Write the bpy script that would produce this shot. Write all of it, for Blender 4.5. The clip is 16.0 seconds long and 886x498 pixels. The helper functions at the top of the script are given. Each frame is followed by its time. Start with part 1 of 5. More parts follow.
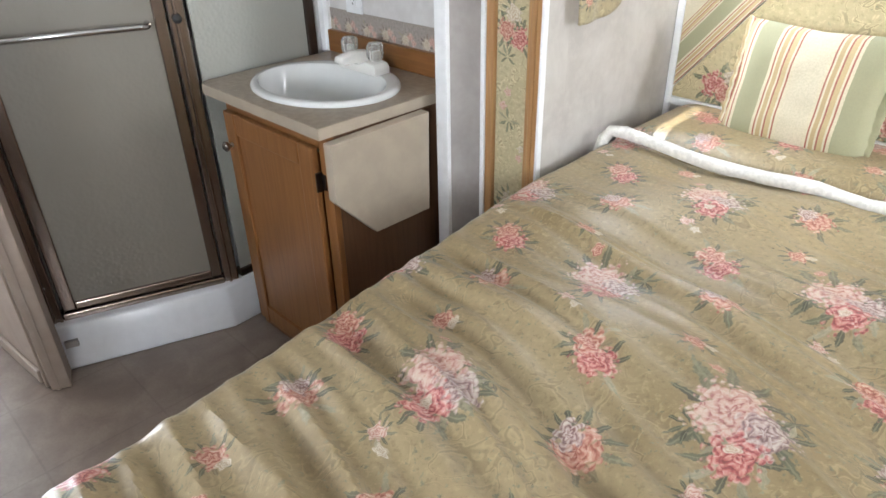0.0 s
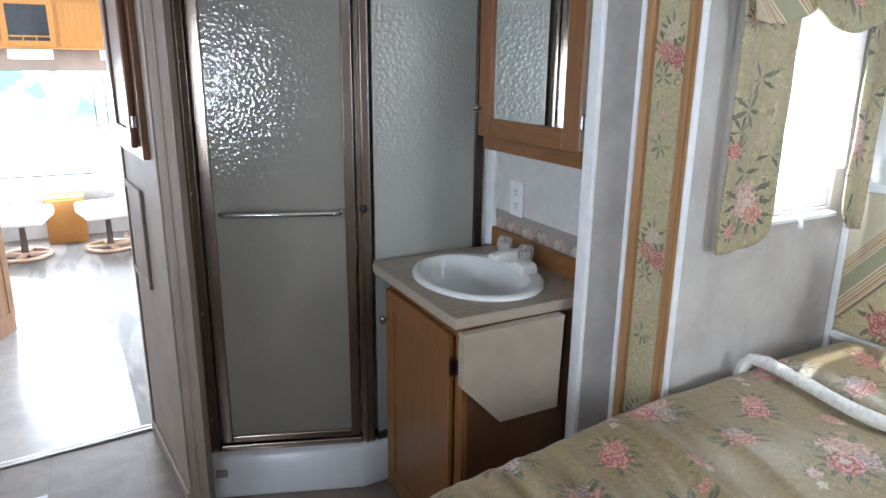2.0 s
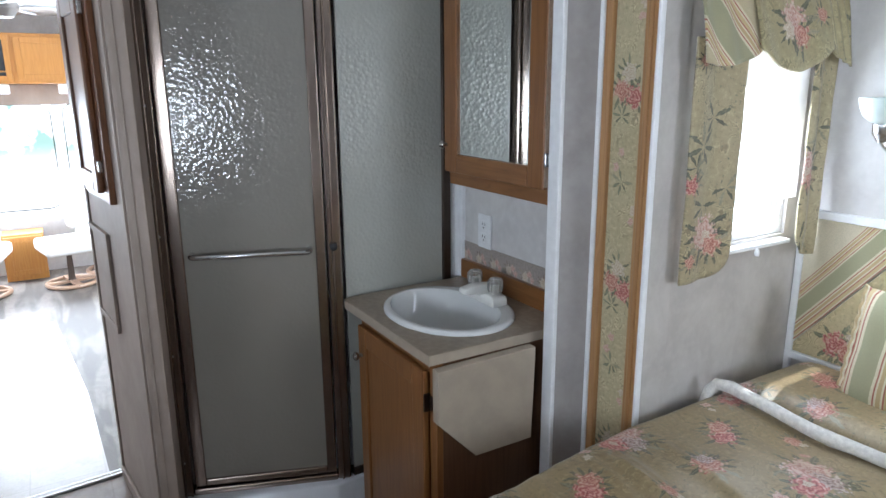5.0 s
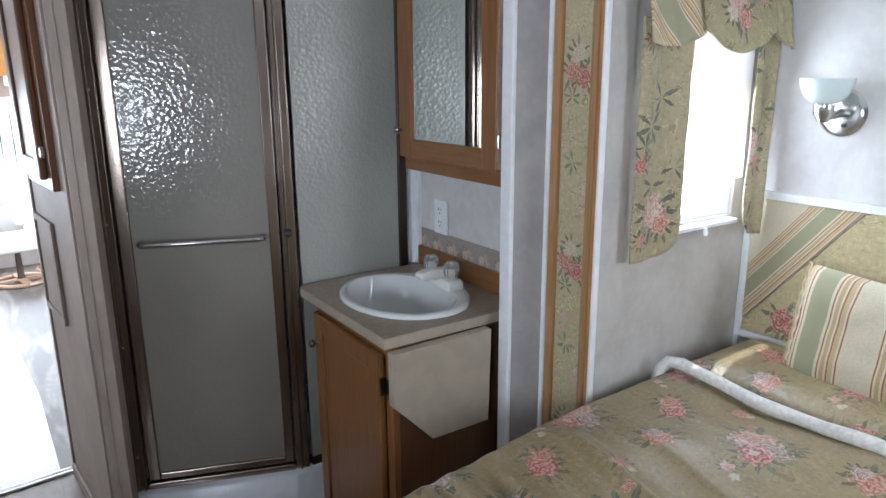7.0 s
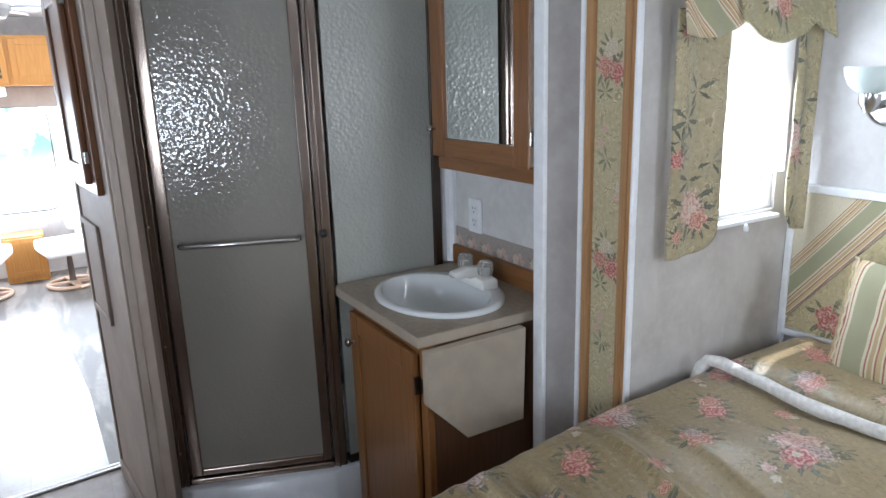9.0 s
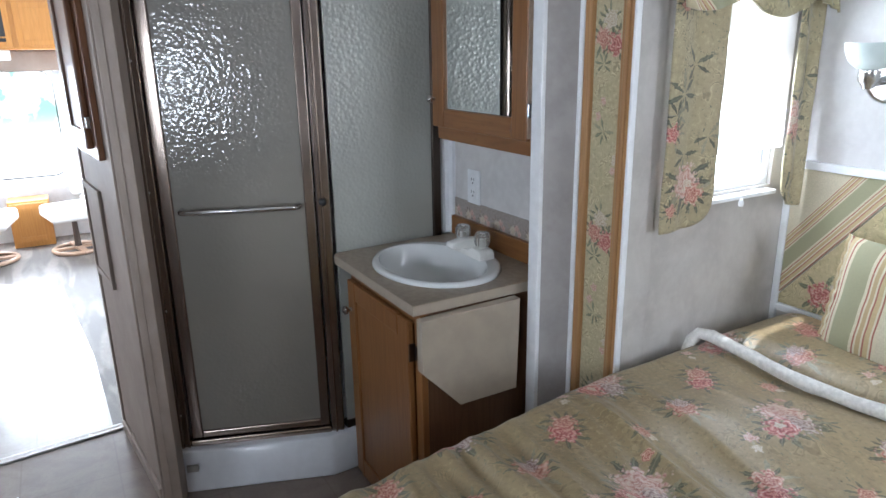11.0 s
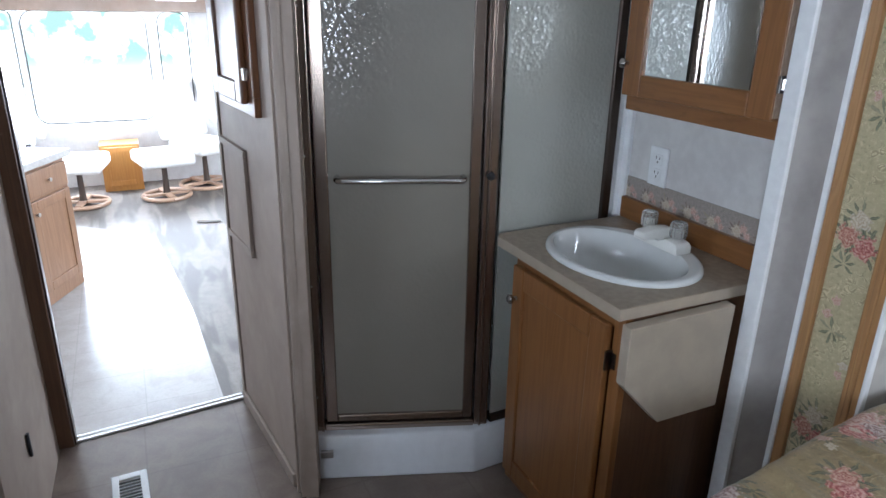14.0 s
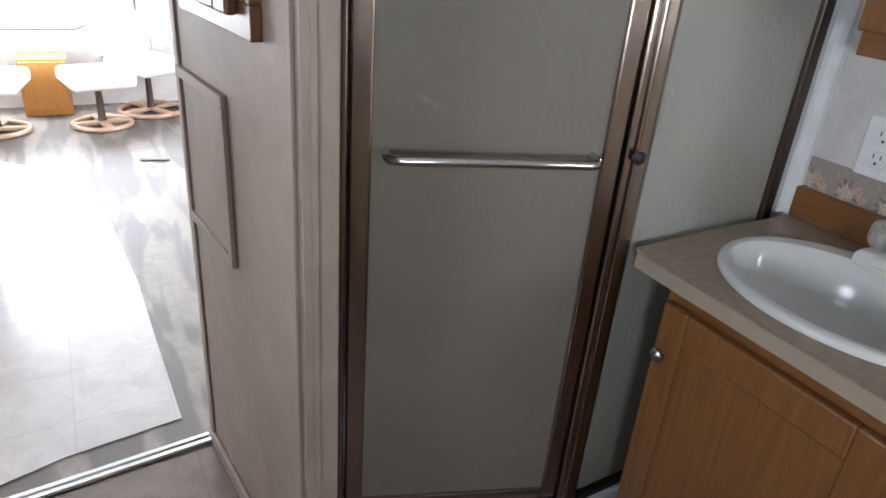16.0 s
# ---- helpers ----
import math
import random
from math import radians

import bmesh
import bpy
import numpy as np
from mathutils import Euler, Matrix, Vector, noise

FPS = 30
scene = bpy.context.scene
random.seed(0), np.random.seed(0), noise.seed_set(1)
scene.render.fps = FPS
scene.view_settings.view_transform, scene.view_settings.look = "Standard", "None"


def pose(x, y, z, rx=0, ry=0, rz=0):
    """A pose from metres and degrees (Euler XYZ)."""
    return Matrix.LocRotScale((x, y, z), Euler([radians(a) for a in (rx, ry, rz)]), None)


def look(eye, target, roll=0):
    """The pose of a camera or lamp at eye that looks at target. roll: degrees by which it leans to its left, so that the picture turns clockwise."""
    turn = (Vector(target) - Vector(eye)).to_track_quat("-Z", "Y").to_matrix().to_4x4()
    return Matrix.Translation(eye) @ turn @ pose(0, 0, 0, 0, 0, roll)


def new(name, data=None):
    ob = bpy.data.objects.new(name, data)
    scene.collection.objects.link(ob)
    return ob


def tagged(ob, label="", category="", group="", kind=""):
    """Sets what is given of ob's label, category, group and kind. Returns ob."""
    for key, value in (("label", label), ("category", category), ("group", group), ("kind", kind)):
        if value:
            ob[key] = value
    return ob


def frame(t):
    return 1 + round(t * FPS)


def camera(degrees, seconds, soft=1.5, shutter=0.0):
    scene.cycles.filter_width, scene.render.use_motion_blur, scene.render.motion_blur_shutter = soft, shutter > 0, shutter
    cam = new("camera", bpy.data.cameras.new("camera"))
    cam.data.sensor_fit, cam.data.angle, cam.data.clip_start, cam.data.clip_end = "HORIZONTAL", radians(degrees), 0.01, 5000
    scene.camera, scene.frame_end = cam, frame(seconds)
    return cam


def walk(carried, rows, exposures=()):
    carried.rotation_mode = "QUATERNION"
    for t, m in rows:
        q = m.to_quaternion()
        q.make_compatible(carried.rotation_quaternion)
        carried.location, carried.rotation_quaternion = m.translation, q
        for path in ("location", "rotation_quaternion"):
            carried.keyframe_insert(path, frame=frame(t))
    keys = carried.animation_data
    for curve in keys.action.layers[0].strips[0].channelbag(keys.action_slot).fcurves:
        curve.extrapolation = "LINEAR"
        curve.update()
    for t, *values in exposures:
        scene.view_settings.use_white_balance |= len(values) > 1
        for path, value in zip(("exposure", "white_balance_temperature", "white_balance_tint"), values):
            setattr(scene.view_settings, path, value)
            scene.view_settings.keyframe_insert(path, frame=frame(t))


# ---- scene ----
cam = camera(67.0, 16.0)
PATH = [
    (0, (1.224, 1.1, 1.291), (-0.015, 2.305, 0.285), -1.2),
    (0.5, (1.217, 1.094, 1.336), (-0.183, 2.214, 0.45), -0.8),
    (1, (1.282, 1.143, 1.344), (-0.317, 2.086, 0.601), 1.1),
    (1.5, (1.337, 1.153, 1.371), (-0.319, 2.082, 0.747), 0.5),
    (2, (1.355, 1.152, 1.383), (-0.349, 2.051, 0.847), 0.6),
    (2.5, (1.355, 1.14, 1.392), (-0.381, 2.014, 0.923), 1.3),
    (3, (1.366, 1.126, 1.407), (-0.383, 2.007, 0.999), 2.2),
    (3.5, (1.368, 1.127, 1.426), (-0.364, 2.045, 1.033), 1.9),
    (4, (1.375, 1.127, 1.407), (-0.343, 2.077, 1.027), 1.6),
    (4.2, (1.362, 1.122, 1.434), (-0.347, 2.082, 1.036), 1.1),
    (6.3, (1.374, 1.17, 1.419), (-0.265, 2.186, 0.89), -0.8),
    (6.5, (1.374, 1.154, 1.398), (-0.27, 2.175, 0.894), -0.2),
    (7, (1.383, 1.157, 1.397), (-0.229, 2.236, 0.909), -0.4),
    (7.5, (1.382, 1.161, 1.404), (-0.243, 2.223, 0.921), -0.0),
    (8, (1.385, 1.173, 1.406), (-0.259, 2.202, 0.916), -0.9),
    (8.5, (1.382, 1.167, 1.4), (-0.279, 2.17, 0.914), -0.3),
    (9, (1.391, 1.172, 1.394), (-0.284, 2.151, 0.907), -1.8),
    (11.3, (1.421, 1.188, 1.39), (-0.246, 2.136, 0.82), -0.7),
    (11.5, (1.422, 1.2, 1.384), (-0.25, 2.146, 0.826), -0.3),
    (12, (1.423, 1.198, 1.4), (-0.277, 2.097, 0.851), -0.6),
    (12.5, (1.414, 1.202, 1.401), (-0.311, 2.067, 0.877), -1.0),
    (13, (1.343, 1.166, 1.402), (-0.398, 2.015, 0.901), -0.7),
    (13.5, (1.179, 1.085, 1.395), (-0.553, 1.888, 0.8), -1.0),
    (14, (1.034, 0.987, 1.388), (-0.665, 1.79, 0.703), 1.1),
    (14.5, (0.906, 0.981, 1.376), (-0.743, 1.832, 0.629), 4.5),
    (15, (0.65, 1.06, 1.338), (-0.963, 1.9, 0.505), 4.2),
    (15.5, (0.436, 1.064, 1.377), (-1.11, 1.967, 0.484), 4.7),
    (16, (0.238, 1.054, 1.275), (-1.318, 1.958, 0.403), 4.7),
]
walk(cam, [(t, look(eye, target, roll)) for t, eye, target, roll in PATH],
     [(0, 0.62, 6400, 10), (0.5, 0.60, 6350, 10), (1.5, 0.12, 5900, 9), (2.5, -0.10, 5870, 9), (3.2, -0.26, 5850, 9), (9.0, -0.20, 5850, 10), (13.2, -0.22, 5850, 10), (14.5, -0.22, 5600, 9), (15.0, -0.32, 5600, 9), (16, -0.05, 6250, 12)])

# ---- world and light ----
world = bpy.data.worlds.new("daylight")
scene.world = world
world.use_nodes = True
wn = world.node_tree
sky = wn.nodes.new("ShaderNodeTexSky")
sky.sky_type = "NISHITA"
sky.sun_disc = False
sky.sun_elevation, sky.sun_rotation = radians(71), radians(-90)
wn.nodes["Background"].inputs["Strength"].default_value = 0.12
wn.links.new(sky.outputs[0], wn.nodes["Background"].inputs["Color"])


def lamp(name, kind, energy, m, color=(1, 1, 1), **kw):
    d = bpy.data.lights.new(name, kind)
    d.energy, d.color = energy, color
    for k, v in kw.items():
        if k == "size":
            d.size = v
        elif k == "size_y":
            d.shape = "RECTANGLE"
            d.size_y = v
        elif k == "angle":
            d.angle = v
        elif k == "spread":
            d.spread = v
    ob = new(name, d)
    ob.matrix_world = m
    return ob


lamp("sun", "SUN", 5.0, look((-1.55, 2.70, 6.69), (0.45, 2.75, 0.69)), (1.0, 0.98, 0.95), angle=radians(0.5))
lamp("slide_window_light", "AREA", 5.4, look((0.302, 2.70, 1.27), (1.3, 2.5, 1.0)), (0.86, 0.93, 1.0), size=0.30, size_y=0.46)
lamp("far_slide_window_light", "AREA", 9.0, look((2.28, 2.66, 1.27), (1.0, 2.3, 0.8)), (0.90, 0.95, 1.0), size=0.34, size_y=0.5)
lamp("bedroom_window_light", "AREA", 16, look((1.77, 0.02, 1.22), (0.9, 2.0, 1.75)), (0.90, 0.95, 1.0), size=0.48, size_y=0.46, spread=radians(120))
lamp("nook_window_light", "AREA", 2.8, look((-0.24, 0.02, 1.22), (-0.5, 2.0, 1.3)), (0.82, 0.91, 1.0), size=0.34, size_y=0.46, spread=radians(120))
lamp("rear_window_light", "AREA", 210, look((-5.84, 0.85, 0.80), (-2.0, 1.0, 0.3)), (0.86, 0.93, 1.0), size=2.0, size_y=0.85)
# two added fill lamps before the windowless side walls, to brighten the living area
lamp("living_side_fill_a", "AREA", 75, look((-3.6, -0.55, 0.85), (-3.4, 1.5, -0.2)), (0.92, 0.96, 1.0), size=1.1, size_y=0.7)
lamp("living_side_fill_b", "AREA", 120, look((-3.7, 3.12, 0.85), (-3.4, 1.0, -0.1)), (0.92, 0.96, 1.0), size=1.4, size_y=0.8)


# ---- materials ----
class Mat:
    """A small builder of node materials."""

    def __init__(self, name, rough=0.6, metal=0.0):
        self.m = bpy.data.materials.new(name)
        self.m.use_nodes = True
        self.t = self.m.node_tree
        self.b = self.t.nodes["Principled BSDF"]
        self.put("Roughness", rough)
        self.put("Metallic", metal)
        self.tc = self.t.nodes.new("ShaderNodeTexCoord")

    def put(self, key, value):
        s = self.b.inputs[key]
        if hasattr(value, "is_output"):
            self.t.links.new(value, s)
        else:
            s.default_value = value
        return self

    def node(self, kind, ins=None, **attrs):
        n = self.t.nodes.new(kind)
        if "operation" in attrs:
            n.operation = attrs["operation"]
        if "data_type" in attrs:
            n.data_type = attrs["data_type"]
        if "blend_type" in attrs:
            n.blend_type = attrs["blend_type"]
        if "feature" in attrs:
            n.feature = attrs["feature"]
        if "interpolation_type" in attrs:
            n.interpolation_type = attrs["interpolation_type"]
        if "offset" in attrs:
            n.offset = attrs["offset"]
        if "voronoi_dimensions" in attrs:
            n.voronoi_dimensions = attrs["voronoi_dimensions"]
        for k, v in (ins or {}).items():
            if hasattr(v, "is_output"):
                self.t.links.new(v, n.inputs[k])
            else:
                n.inputs[k].default_value = v
        return n

    def coords(self, scale=(1, 1, 1), rot=(0, 0, 0), loc=(0, 0, 0)):
        return self.node("ShaderNodeMapping", {"Vector": self.tc.outputs["Object"], "Scale": scale, "Rotation": [radians(a) for a in rot], "Location": loc}).outputs[0]

    def noise(self, vec, scale, detail=3, rough=0.55, dist=0.0):
        return self.node("ShaderNodeTexNoise", {"Vector": vec, "Scale": scale, "Detail": detail, "Roughness": rough, "Distortion": dist})

    def math(self, op, a, b=0.0, clamp=False):
        n = self.node("ShaderNodeMath", {0: a, 1: b}, operation=op)
        n.use_clamp = clamp
        return n.outputs[0]

    def ramp(self, fac, stops, mode="LINEAR"):
        n = self.node("ShaderNodeValToRGB", {"Fac": fac})
        cr = n.color_ramp
        cr.interpolation = mode
        while len(cr.elements) < len(stops):
            cr.elements.new(0.5)
        for e, (p, c) in zip(cr.elements, stops):
            e.position = p
            e.color = (*c, 1) if len(c) == 3 else c
        return n.outputs[0]

    def mix(self, fac, a, b, blend="MIX"):
        n = self.node("ShaderNodeMix", data_type="RGBA", blend_type=blend)
        for i, v in ((0, fac), (6, a), (7, b)):
            if hasattr(v, "is_output"):
                self.t.links.new(v, n.inputs[i])
            else:
                n.inputs[i].default_value = (*v, 1) if i and len(v) == 3 else v
        return n.outputs[2]

    def range(self, v, a, b, c=0.0, d=1.0):
        return self.node("ShaderNodeMapRange", {0: v, 1: a, 2: b, 3: c, 4: d}, interpolation_type="SMOOTHSTEP").outputs[0]

    def bump(self, height, strength=0.3, distance=0.01):
        n = self.node("ShaderNodeBump", {"Height": height, "Strength": strength, "Distance": distance})
        self.put("Normal", n.outputs[0])
        return n.outputs[0]

    def sep(self, vec):
        return self.node("ShaderNodeSeparateXYZ", {0: vec}).outputs


def plain(name, col, rough=0.5, metal=0.0, vary=0.12, scale=30.0, bump=0.05):
    m = Mat(name, rough, metal)
    n = m.noise(m.coords(), scale, 4)
    big = m.noise(m.coords(), scale * 0.12, 2)
    dark = tuple(c * (1 - vary) for c in col)
    light = tuple(min(1, c * (1 + vary * 0.7)) for c in col)
    c = m.mix(m.range(n.outputs[0], 0.3, 0.7), dark, light)
    c = m.mix(m.range(big.outputs[0], 0.35, 0.7, 0.0, vary * 1.5), c, tuple(c0 * 0.7 for c0 in col))
    m.put("Base Color", c)
    if bump:
        m.bump(n.outputs[0], bump, 0.004)
    return m.m


def oak(name, a=(0.172, 0.068, 0.020), b=(0.250, 0.112, 0.036), grain=(14, 14, 1.0), rough=0.38):
    """Oak with pores and broad cathedral figure; the grain runs along the axis of the smallest scale."""
    m = Mat(name, rough)
    rnd = m.node("ShaderNodeObjectInfo").outputs["Random"]
    shift = m.node("ShaderNodeVectorMath", {0: m.coords(grain), 1: (3.1, 7.7, 1.3)}, operation="ADD")
    off = m.node("ShaderNodeVectorMath", {0: (9, 4, 6), 3: rnd}, operation="SCALE")
    v = m.node("ShaderNodeVectorMath", {0: shift.outputs[0], 1: off.outputs[0]}, operation="ADD").outputs[0]
    fig = m.noise(v, 1.6, 3, 0.5, 0.6)
    rings = m.math("SINE", m.math("MULTIPLY", fig.outputs[0], 34.0))
    pores = m.noise(m.node("ShaderNodeVectorMath", {0: v, 1: (9, 9, 2.0)}, operation="MULTIPLY").outputs[0], 2.0, 3)
    c = m.mix(m.range(rings, -1.0, 1.0, 0.35, 0.72), a, b)
    c = m.mix(m.range(pores.outputs[0], 0.52, 0.72, 0, 0.30), c, tuple(x * 0.55 for x in a))
    m.put("Base Color", c)
    m.bump(pores.outputs[0], 0.12, 0.002)
    m.put("Coat Weight", 0.12)
    m.put("Coat Roughness", 0.25)
    return m.m


def wallpaper(name, a, b, cloud=7.0):
    """Vinyl wallboard with a soft mottled print and a fine weave."""
    m = Mat(name, 0.62)
    n1 = m.noise(m.coords((1, 1, 0.8)), cloud, 5, 0.6, 0.4)
    n2 = m.noise(m.coords(), cloud * 5, 3)
    w = m.noise(m.coords((220, 220, 500)), 1.0, 2)
    c = m.mix(m.range(n1.outputs[0], 0.32, 0.7), a, b)
    c = m.mix(m.range(n2.outputs[0], 0.4, 0.75, 0, 0.25), c, tuple(min(1, x * 1.15) for x in b))
    m.put("Base Color", c)
    m.bump(w.outputs[0], 0.12, 0.002)
    return m.m


TONES = {"deep": [(0.0, (0.20, 0.035, 0.04)), (0.35, (0.38, 0.09, 0.09)), (0.65, (0.53, 0.22, 0.19)), (1.0, (0.64, 0.45, 0.39))],
         "coral": [(0.0, (0.25, 0.07, 0.05)), (0.35, (0.42, 0.16, 0.12)), (0.7, (0.55, 0.31, 0.24)), (1.0, (0.63, 0.49, 0.39))],
         "pale": [(0.0, (0.34, 0.13, 0.12)), (0.3, (0.50, 0.28, 0.24)), (0.6, (0.58, 0.40, 0.34)), (1.0, (0.62, 0.52, 0.45))],
         "lilac": [(0.0, (0.17, 0.10, 0.10)), (0.4, (0.36, 0.25, 0.24)), (0.75, (0.54, 0.45, 0.41)), (1.0, (0.62, 0.56, 0.51))],
         "leaf": [(0.0, (0.035, 0.038, 0.026)), (0.4, (0.085, 0.085, 0.055)), (0.7, (0.19, 0.175, 0.11)), (1.0, (0.32, 0.28, 0.18))],
         "white": [(0.0, (0.40, 0.30, 0.22)), (0.4, (0.50, 0.43, 0.33)), (1.0, (0.66, 0.60, 0.51))]}


def rose_cloth(name, base, base2, axes, repeat, motifs, leafy=(0.085, 0.095, 0.06), petal=70.0, rough=0.6, vine=0.3, scroll=18.0, sheen=0.15):
    """Printed cloth whose repeat (width, height, drop of every second column) carries motifs (u, v, radius, tone)."""
    m = Mat(name, rough)
    s = m.sep(m.tc.outputs["Object"])
    flat = m.node("ShaderNodeCombineXYZ", {0: s[axes[0]], 1: s[axes[1]], 2: 0.0}).outputs[0]
    wob = m.noise(flat, petal * 0.45, 2)
    d3 = m.node("ShaderNodeVectorMath", {0: wob.outputs[1], 1: (0.5, 0.5, 0.5)}, operation="SUBTRACT").outputs[0]
    d3 = m.node("ShaderNodeVectorMath", {0: d3, 3: 0.9 / petal}, operation="SCALE").outputs[0]
    v = m.node("ShaderNodeVectorMath", {0: flat, 1: d3}, operation="ADD").outputs[0]
    vs = m.sep(v)
    pet = m.node("ShaderNodeTexVoronoi", {"Vector": v, "Scale": petal}, voronoi_dimensions="2D")
    pcs = m.node("ShaderNodeSeparateColor", {0: pet.outputs["Color"]}).outputs
    fine = m.noise(v, petal * 1.5, 3, 0.6)
    # ground: a woven damask of pale and dark specks and scrolls
    fade = m.noise(v, 3.0, 2)
    sp = m.noise(v, petal * 0.9, 3, 0.62)
    c = m.mix(m.range(fade.outputs[0], 0.3, 0.7), base, base2)
    c = m.mix(m.range(sp.outputs[0], 0.52, 0.70, 0, 0.45), c, tuple(min(1, x * 1.4) for x in base2))
    c = m.mix(m.range(sp.outputs[0], 0.47, 0.30, 0, 0.5), c, tuple(x * 0.62 for x in base))
    sc = m.noise(v, scroll, 1, 0.5, 1.2)
    arm = m.math("ABSOLUTE", m.math("SUBTRACT", sc.outputs[0], 0.5))
    gate = m.range(m.noise(v, scroll * 0.45, 1).outputs[0], 0.46, 0.58)
    c = m.mix(m.math("MULTIPLY", m.range(arm, 0.030, 0.012, 0, vine), gate), c, tuple(x * 0.5 for x in base))
    c = m.mix(m.math("MULTIPLY", m.range(m.math("ABSOLUTE", m.math("SUBTRACT", arm, 0.045)), 0.018, 0.006, 0, vine), gate), c, tuple(min(1, x * 1.5) for x in base2))
    layers = []
    for u0, v0, r, tone in motifs:
        pw, ph, drop = repeat
        k = m.math("FLOOR", m.math("ADD", m.math("DIVIDE", m.math("SUBTRACT", vs[0], u0), pw), 0.5))
        lu = m.math("SUBTRACT", m.math("SUBTRACT", vs[0], u0), m.math("MULTIPLY", k, pw))
        q = m.math("DIVIDE", m.math("SUBTRACT", m.math("SUBTRACT", vs[1], v0), m.math("MULTIPLY", k, drop)), ph)
        lv = m.math("MULTIPLY", m.math("SUBTRACT", q, m.math("FLOOR", m.math("ADD", q, 0.5))), ph)
        dist = m.math("DIVIDE", m.math("SQRT", m.math("ADD", m.math("MULTIPLY", lu, lu), m.math("MULTIPLY", lv, lv))), r)
        th = m.node("ShaderNodeMath", {0: lv, 1: lu}, operation="ARCTAN2").outputs[0]
        # leaves: a fan of lens shapes round the flower, some of them missing, each of its own length
        if r > 0.0125:
            count = 7 if tone == "leaf" else 11
            turn = m.math("ADD", m.math("MULTIPLY", th, count / (2 * math.pi)), 20.3 + u0 * 31)
            slot = m.math("FLOOR", turn)
            off = m.math("ABSOLUTE", m.math("SUBTRACT", m.math("SUBTRACT", turn, slot), 0.5))
            chance = m.math("FRACT", m.math("MULTIPLY", m.math("SINE", m.math("MULTIPLY", m.math("ADD", slot, m.math("MULTIPLY", k, 7.0)), 12.99 + v0)), 437.58))
            tip = m.math("ADD", m.math("MULTIPLY", chance, 0.9), 1.6 if tone == "leaf" else 1.5)
            start = 0.12 if tone == "leaf" else 0.55
            along = m.math("DIVIDE", m.math("SUBTRACT", dist, start), m.math("SUBTRACT", tip, start), True)
            lens = m.math("MULTIPLY", m.math("MULTIPLY", m.math("SUBTRACT", 1.0, along), m.math("POWER", along, 0.55)), 0.72)
            body = m.math("MULTIPLY", m.range(m.math("ADD", m.math("SUBTRACT", off, lens), m.math("MULTIPLY", m.math("SUBTRACT", fine.outputs[0], 0.5), 0.35)), 0.0, -0.07), m.range(chance, 0.16, 0.24))
            tint = m.ramp(m.math("ADD", m.math("MULTIPLY", chance, 0.75), m.math("MULTIPLY", fine.outputs[0], 0.35)), [(0.0, tuple(x * 0.6 for x in leafy)), (0.55, leafy), (0.72, tuple(x * 1.7 for x in leafy)), (0.85, (0.26, 0.24, 0.16)), (1.0, (0.42, 0.37, 0.26))])
            tint = m.mix(m.range(off, 0.05, 0.02, 0, 0.5), tint, tuple(min(1, x * 3.4) for x in leafy))
            c = m.mix(m.math("MULTIPLY", body, 0.88), c, tint)
        if tone == "leaf":
            continue
        # petals: scalloped rim, curled edges that wind towards the heart
        wave = m.math("MULTIPLY", m.math("SINE", m.math("ADD", m.math("MULTIPLY", th, 5.0), v0 * 40)), 0.10)
        edge = m.math("ADD", m.math("ADD", dist, wave), m.math("MULTIPLY", m.math("ADD", m.math("SUBTRACT", pet.outputs["Distance"], 0.4), m.math("SUBTRACT", fine.outputs[0], 0.5)), 0.75))
        mask = m.math("MULTIPLY", m.range(edge, 1.12, 0.80), m.range(fine.outputs[0], 0.22, 0.42, 0.55, 1.0))
        curl = m.math("ADD", m.math("MULTIPLY", m.math("ADD", dist, wave), 2.7), m.math("MULTIPLY", th, 0.159))
        curl = m.math("FRACT", m.math("ADD", curl, m.math("MULTIPLY", pcs[0], 0.75)))
        shade = m.math("ADD", m.math("MULTIPLY", m.range(m.math("ABSOLUTE", m.math("SUBTRACT", curl, 0.62)), 0.62, 0.0), 0.66), m.math("MULTIPLY", dist, 0.18))
        shade = m.math("ADD", shade, m.math("MULTIPLY", m.math("SUBTRACT", fine.outputs[0], 0.5), 1.5))
        layers.append((mask, m.ramp(shade, TONES[tone])))
    for mask, col in layers:
        c = m.mix(m.math("MULTIPLY", mask, 0.92), c, col)
    m.put("Base Color", c)
    w = m.noise(m.coords(), 700, 1)
    m.bump(w.outputs[0], 0.12, 0.001)
    m.put("Sheen Weight", sheen)
    return m.m


STRIPES = [(0.0, (0.62, 0.56, 0.40)), (0.12, (0.33, 0.10, 0.08)), (0.18, (0.62, 0.56, 0.40)), (0.26, (0.45, 0.33, 0.17)), (0.42, (0.62, 0.56, 0.40)),
           (0.50, (0.33, 0.10, 0.08)), (0.56, (0.50, 0.38, 0.20)), (0.74, (0.62, 0.56, 0.40)), (0.82, (0.33, 0.10, 0.08)), (0.88, (0.62, 0.56, 0.40))]


